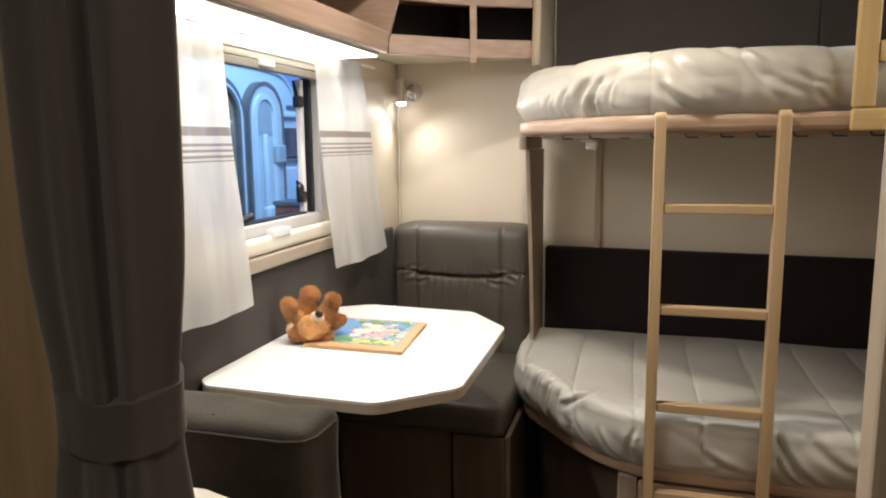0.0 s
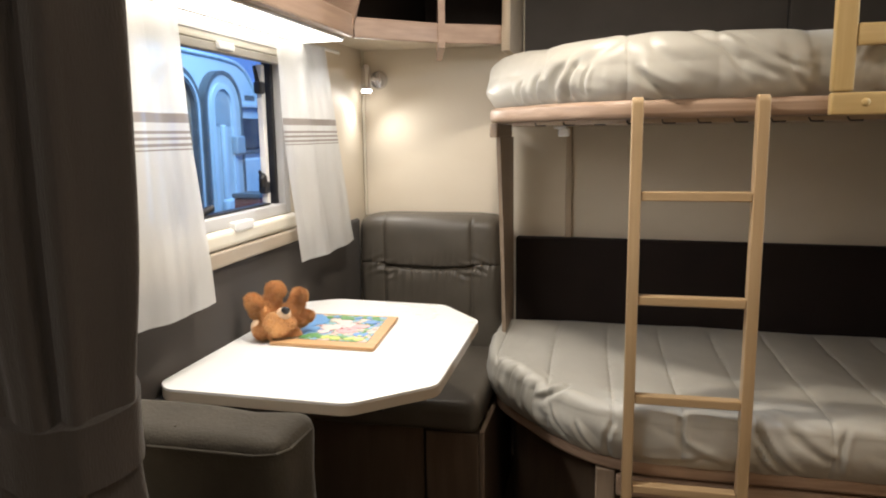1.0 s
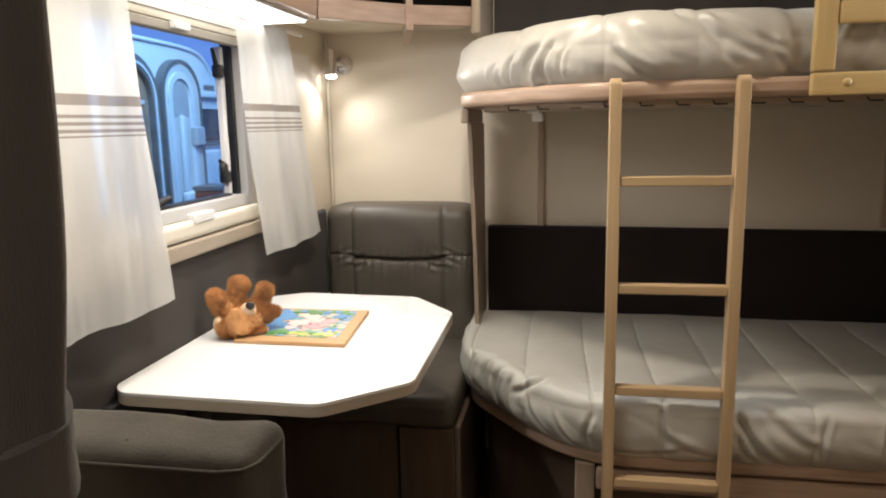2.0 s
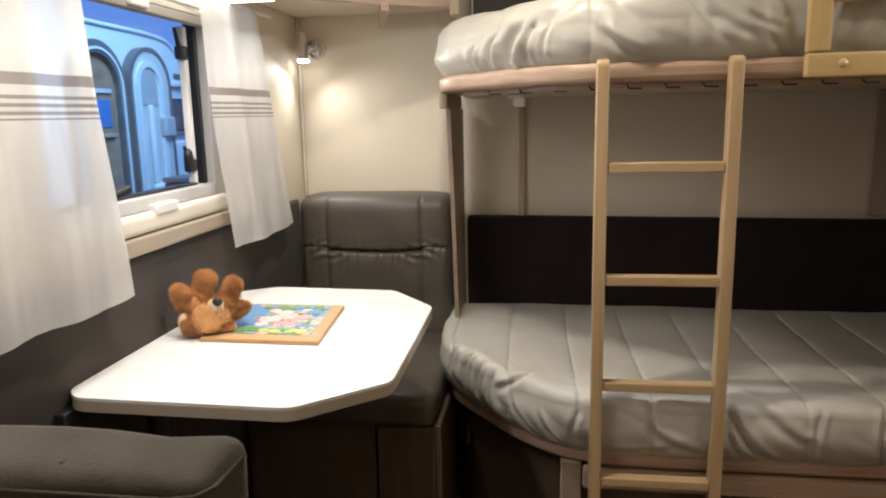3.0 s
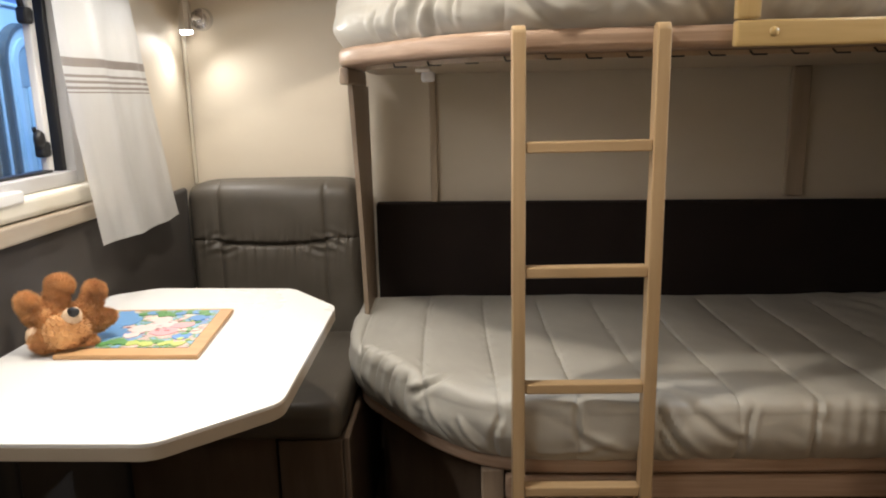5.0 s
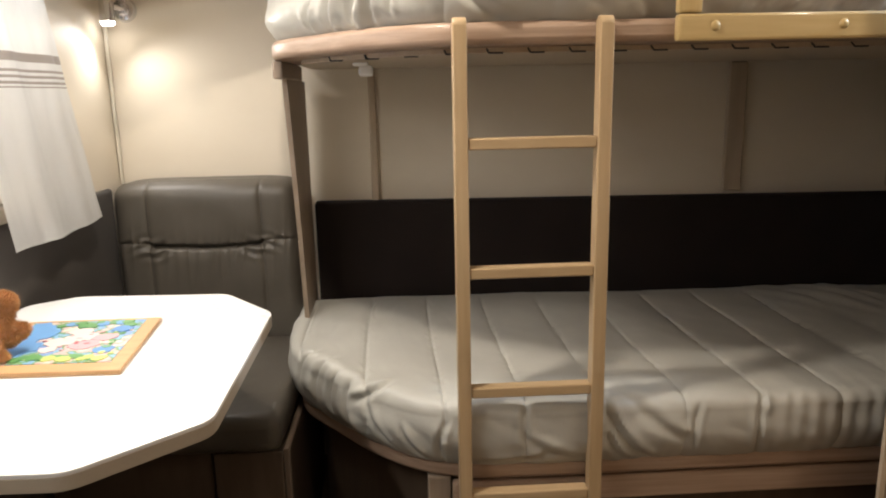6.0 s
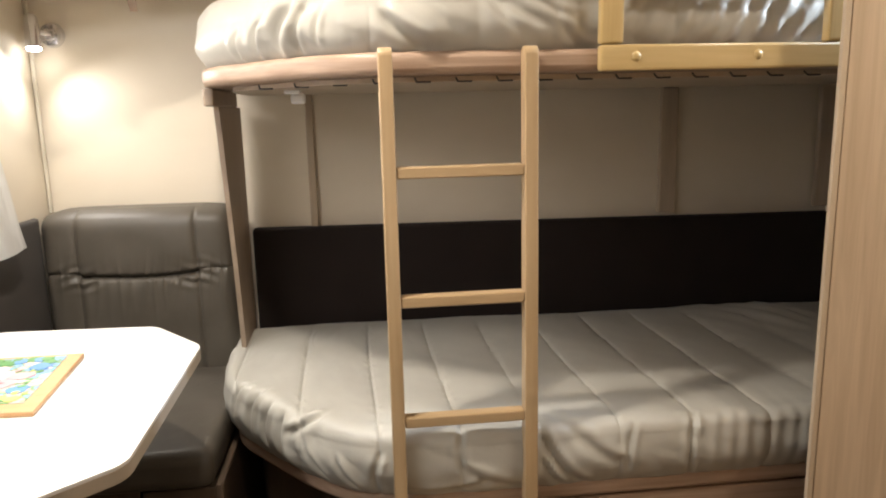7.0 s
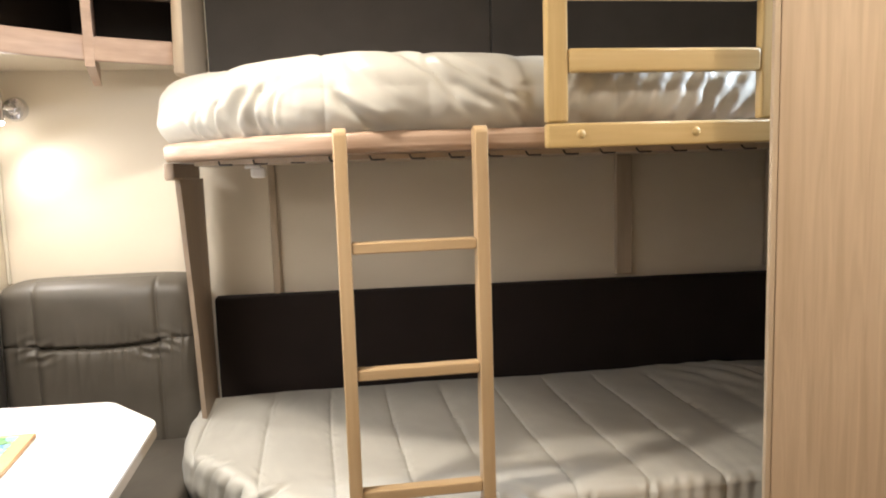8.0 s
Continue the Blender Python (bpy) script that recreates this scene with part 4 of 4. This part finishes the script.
for k in range(22):
    puzzle_piece(rng.uniform(0.74, 0.87), rng.uniform(0.2, 0.9), rng.uniform(0.003, 0.008), rng.choice((GRASS, LIME, SNOW, GRASS)))


# ---- stuffed toy ----
def stuffed_toy():
    c = Vector((-0.786, 1.551, TOPZ + 0.040))
    right, ahead = Vector((0.87, 0.49, 0)), Vector((-0.49, 0.87, 0))

    def at(dx, dz, near=0.0):
        return c + right * dx + Vector((0, 0, dz)) - ahead * near

    # head, muzzle and nose, three raised paws on short limbs, an arm on the board, two ears, a snub tail end
    blobs = [(at(0, 0, 0.004), 0.046, (1.06, 1.0, 0.92), 0), (at(-0.014, 0.006, -0.03), 0.044, (1, 1, 0.95), 0), (at(0.016, 0.014, -0.03), 0.032, (1, 1, 1), 0),
             (at(-0.062, 0.064, -0.022), 0.022, (1.05, 0.8, 1.05), 0), (at(-0.054, 0.044, -0.020), 0.021, (1.0, 0.9, 1.15), 0), (at(-0.038, 0.030, -0.018), 0.026, (1.1, 0.9, 1.1), 0),
             (at(-0.002, 0.090, -0.040), 0.023, (1.1, 0.85, 0.95), 0), (at(-0.010, 0.066, -0.036), 0.022, (1.0, 0.9, 1.2), 0), (at(-0.024, 0.046, -0.030), 0.024, (1.1, 0.9, 1.0), 0),
             (at(0.062, 0.070, -0.026), 0.020, (1.0, 0.8, 1.15), 0), (at(0.053, 0.052, -0.024), 0.019, (1.0, 0.9, 1.2), 0), (at(0.040, 0.032, -0.020), 0.022, (1.1, 0.9, 1.1), 0),
             (at(0.076, 0.018, -0.010), 0.016, (1.2, 0.9, 0.9), 0), (at(0.056, 0.008, -0.008), 0.018, (1.2, 1, 0.9), 0), (at(-0.058, 0.000, -0.004), 0.019, (0.8, 1, 1.1), 1), (at(-0.046, -0.010, 0.008), 0.020, (1, 1, 1), 0),
             (at(0.014, 0.036, 0.022), 0.020, (1.0, 0.9, 1.0), 1), (at(0.018, 0.050, 0.040), 0.0112, (1.1, 0.8, 0.95), 2), (at(0.034, -0.022, 0.022), 0.018, (1.1, 1, 0.9), 0), (at(-0.002, -0.026, 0.028), 0.018, (1.1, 0.8, 0.8), 0)]
    bm = B()
    rnd = random.Random(11)
    for p, r, s, mi in blobs:
        tmp = B()
        ball(tmp, p, r, 3, s)
        for v in tmp.verts:
            v.co += (v.co - p) * 0.17 * fbm(v.co.x * 60, v.co.y * 60, v.co.z * 60, 2)
        idx = {v: bm.verts.new(v.co) for v in tmp.verts}
        for f in tmp.faces:
            nf = bm.faces.new([idx[v] for v in f.verts])
            nf.material_index, nf.smooth = mi, True
        if mi == 0:
            for f in tmp.faces:
                n = f.normal
                base = f.calc_center_median()
                for _ in range(11):
                    off = Vector((rnd.uniform(-1, 1), rnd.uniform(-1, 1), rnd.uniform(-1, 1)))
                    tip = base + (n + off * 0.55).normalized() * rnd.uniform(0.005, 0.011)
                    side = n.cross(off).normalized() * 0.0007
                    b0 = base + off * 0.0025
                    nf = bm.faces.new([bm.verts.new(b0 - side), bm.verts.new(b0 + side), bm.verts.new(tip)])
                    nf.material_index = mi
        tmp.free()
    foot = Vector((c.x + 0.004, c.y, TOPZ - 0.002))
    for v in bm.verts:
        v.co = foot + (v.co - foot) * 0.86
        on_board = v.co.y > 1.494 and v.co.x > -0.786 - 0.0964 * (v.co.y - 1.505)
        v.co.z = max(v.co.z, TOPZ + (0.0135 if on_board else 0.0015))
    me = bpy.data.meshes.new("stuffed_toy")
    bm.to_mesh(me)
    bm.free()
    for m in (FUR, FUR_PALE, BLACK):
        me.materials.append(m)
    o = Vector((c.x, c.y, TOPZ + 0.0015))
    me.transform(Matrix.Translation(-o))
    ob = new("stuffed_toy", me)
    ob.location = o
    return tagged(ob, "small brown plush bear lying on the table beside a puzzle", "stuffed toy")


stuffed_toy()

# ---- outside the window ----
EXT = mat("caravan_skin", ((0.62, 0.68, 0.76), (0.70, 0.75, 0.82)), 2, rough=0.35, bump=0.05)
EXT_GREY = mat("door_surround", ((0.10, 0.10, 0.11), (0.16, 0.16, 0.17)), 8, rough=0.5, bump=0.05)
EXT_DOOR = mat("door_lining", ((0.50, 0.54, 0.58), (0.60, 0.63, 0.66)), 5, rough=0.5, bump=0.05)
EXT_BLUE = mat("blue_stripe", ((0.04, 0.16, 0.45), (0.06, 0.22, 0.55)), 5, rough=0.4, bump=0.03)
EXT_PALE = mat("door_inset", ((0.34, 0.37, 0.41), (0.42, 0.45, 0.49)), 6, rough=0.5, bump=0.05)
ROOM = mat("brown_interior", ((0.20, 0.13, 0.09), (0.38, 0.27, 0.20)), 3, (1, 2, 4), 0.6, 0.05)
DARKGLASS = mat("dark_window", ((0.02, 0.025, 0.03), (0.04, 0.045, 0.05)), 5, rough=0.12, bump=0.0)
HALL = mat("hall_carpet", ((0.05, 0.055, 0.07), (0.08, 0.085, 0.10)), 12, rough=0.9, bump=0.3, bump_scale=200)
solid("ground", box(B(), -30, 30, -30, 30, -0.47, -0.42), HALL, "dark exhibition hall floor outside", "floor", "structure", smooth=False)
VX = -3.6
solid("chassis", box(B(), WX - 0.02, RX + 0.02, FY - 0.02, BY + 0.02, -0.42, -0.041), BLACK, "dark chassis under the caravan floor", "chassis", "structure", smooth=False)
van = thing("caravan", (-4.7, 4.6, -0.42), "white caravan with its door open, standing outside the window", "caravan")
SIDE = smooth_line([(1.6, -0.02), (1.45, 0.9), (1.7, 1.86), (2.2, 1.98), (4.2, 1.97), (5.6, 1.95), (6.35, 1.935), (6.66, 1.88), (6.86, 1.72), (6.99, 1.45), (7.10, 0.95), (7.05, 0.35), (6.9, -0.02)], 6)


def side_slab(x0, x1):
    """The caravan's side outline as a slab from x0 to x1."""
    bm = B()
    f = bm.faces.new([bm.verts.new((x0, p[0], p[1])) for p in SIDE])
    r = bmesh.ops.extrude_face_region(bm, geom=[f])
    bmesh.ops.translate(bm, verts=[v for v in r["geom"] if isinstance(v, bmesh.types.BMVert)], vec=(x1 - x0, 0, 0))
    return bm


def arch(yc, w, zb, zt, x0, x1, ring=0.0):
    """An upright slab with a round head; with ring, the border alone."""
    bm = B()

    def line(hw, z0, z1):
        pts = [(yc - hw, z0)] + [(yc - hw * math.cos(math.pi * k / 16), z1 - hw + hw * math.sin(math.pi * k / 16)) for k in range(17)] + [(yc + hw, z0)]
        return pts

    outer = line(w / 2, zb, zt)
    if ring:
        inner = line(w / 2 - ring, zb, zt - ring)
        for xx in (x0, x1):
            o = [bm.verts.new((xx, y, z)) for y, z in outer]
            i = [bm.verts.new((xx, y, z)) for y, z in inner]
            for k in range(len(o) - 1):
                bm.faces.new((o[k], o[k + 1], i[k + 1], i[k]))
        bm.verts.ensure_lookup_table()
        n = len(outer)
        for k in range(n - 1):
            bm.faces.new((bm.verts[k], bm.verts[k + 1], bm.verts[2 * n + k + 1], bm.verts[2 * n + k]))
            bm.faces.new((bm.verts[n + k], bm.verts[n + k + 1], bm.verts[3 * n + k + 1], bm.verts[3 * n + k]))
    else:
        f = bm.faces.new([bm.verts.new((x0, y, z)) for y, z in outer])
        r = bmesh.ops.extrude_face_region(bm, geom=[f])
        bmesh.ops.translate(bm, verts=[v for v in r["geom"] if isinstance(v, bmesh.types.BMVert)], vec=(x1 - x0, 0, 0))
    return bm


part("body", side_slab(VX - 2.2, VX - 0.001), EXT, van)
edge = B()
for a, b in zip(SIDE[6:], SIDE[7:-6]):
    tube(edge, (VX, a[0], a[1] - 0.02), (VX, b[0], b[1] - 0.02), 0.022, seg=10)
part("roof_edge", edge, EXT, van, "rounded pale roof rail")
part("doorway", arch(5.44, 0.56, -0.02, 1.74, VX, VX + 0.004), ROOM, van, "open doorway onto a brown interior")
part("door_frame", arch(5.46, 0.74, -0.02, 1.80, VX - 0.01, VX + 0.05, 0.10), EXT_GREY, van, "dark rounded door frame")
part("door_frame_lip", arch(5.46, 0.64, -0.02, 1.745, VX + 0.002, VX + 0.062, 0.02), EXT, van, "pale inner frame lip")
part("inside_shelf", box(B(), VX + 0.005, VX + 0.02, 5.20, 5.66, 1.39, 1.425, 0.004), EXT_DOOR, van)
part("inside_window", box(B(), VX + 0.005, VX + 0.012, 5.40, 5.64, 1.12, 1.34, 0.003), EXT_BLUE, van, "small blue inside window")
part("inside_counter", box(B(), VX + 0.005, VX + 0.03, 5.20, 5.66, 1.04, 1.07, 0.004), LEDGE, van)
door = part("door", arch(6.16, 0.60, 0.02, 1.765, VX + 0.02, VX + 0.075), EXT_DOOR, van, "pale door swung open against the side")
part("door_seal", arch(6.16, 0.66, 0.0, 1.795, VX + 0.004, VX + 0.085, 0.035), EXT_GREY, door)
part("door_moulding", arch(6.12, 0.42, 0.30, 1.68, VX + 0.076, VX + 0.098, 0.055), EXT, door, "raised moulding of the lining")
part("door_recess", arch(6.12, 0.25, 1.30, 1.60, VX + 0.0755, VX + 0.084), EXT_PALE, door)
part("door_grip", box(B(), VX + 0.0755, VX + 0.12, 6.06, 6.12, 0.62, 1.30, 0.016, 3), EXT, door)
part("door_pocket", box(B(), VX + 0.0755, VX + 0.15, 6.02, 6.32, 0.44, 0.62, 0.03, 3), EXT, door)
part("door_bin", box(B(), VX + 0.0755, VX + 0.14, 6.26, 6.42, 1.02, 1.20, 0.02, 3), EXT_PALE, door)
part("window", box(B(), VX, VX + 0.02, 6.50, 6.96, 1.06, 1.37, 0.02, 3), DARKGLASS, van, "dark window")
part("window_trim", box(B(), VX, VX + 0.05, 6.48, 7.0, 1.475, 1.525, 0.015), EXT, van)
part("window_trim", box(B(), VX, VX + 0.04, 6.48, 7.02, 1.02, 1.05, 0.010), EXT_GREY, van)
for k in range(5):
    part("lettering_bar", box(B(), VX, VX + 0.006, 6.70 + 0.042 * k, 6.732 + 0.042 * k, 1.55, 1.60), EXT_GREY, van, smooth=False)
part("side_lower", box(B(), VX, VX + 0.04, 6.48, 7.0, 0.30, 0.98, 0.03), EXT, van)
for x in (VX - 0.12, VX - 2.05):
    for y in (3.4, 4.1):
        wheel = part("wheel", tube(B(), (x - 0.09, y, -0.10), (x + 0.09, y, -0.10), 0.32, seg=32), BLACK, van)
        part("rim", tube(B(), (x - 0.095, y, -0.10), (x + 0.095, y, -0.10), 0.20, seg=24), STEEL, wheel)
RED_BOX = mat("red_box", ((0.26, 0.06, 0.04), (0.34, 0.09, 0.06)), 8, rough=0.6, bump=0.1)
ds = thing("display_box", (-3.1, 5.85, -0.42), "reddish display box standing outside on the hall floor", "box")
part("box", box(B(), -3.22, -2.98, 5.70, 5.98, -0.42, 0.66, 0.01), RED_BOX, ds)
part("lid", box(B(), -3.23, -2.97, 5.69, 5.99, 0.661, 0.70, 0.006), EXT_GREY, ds)
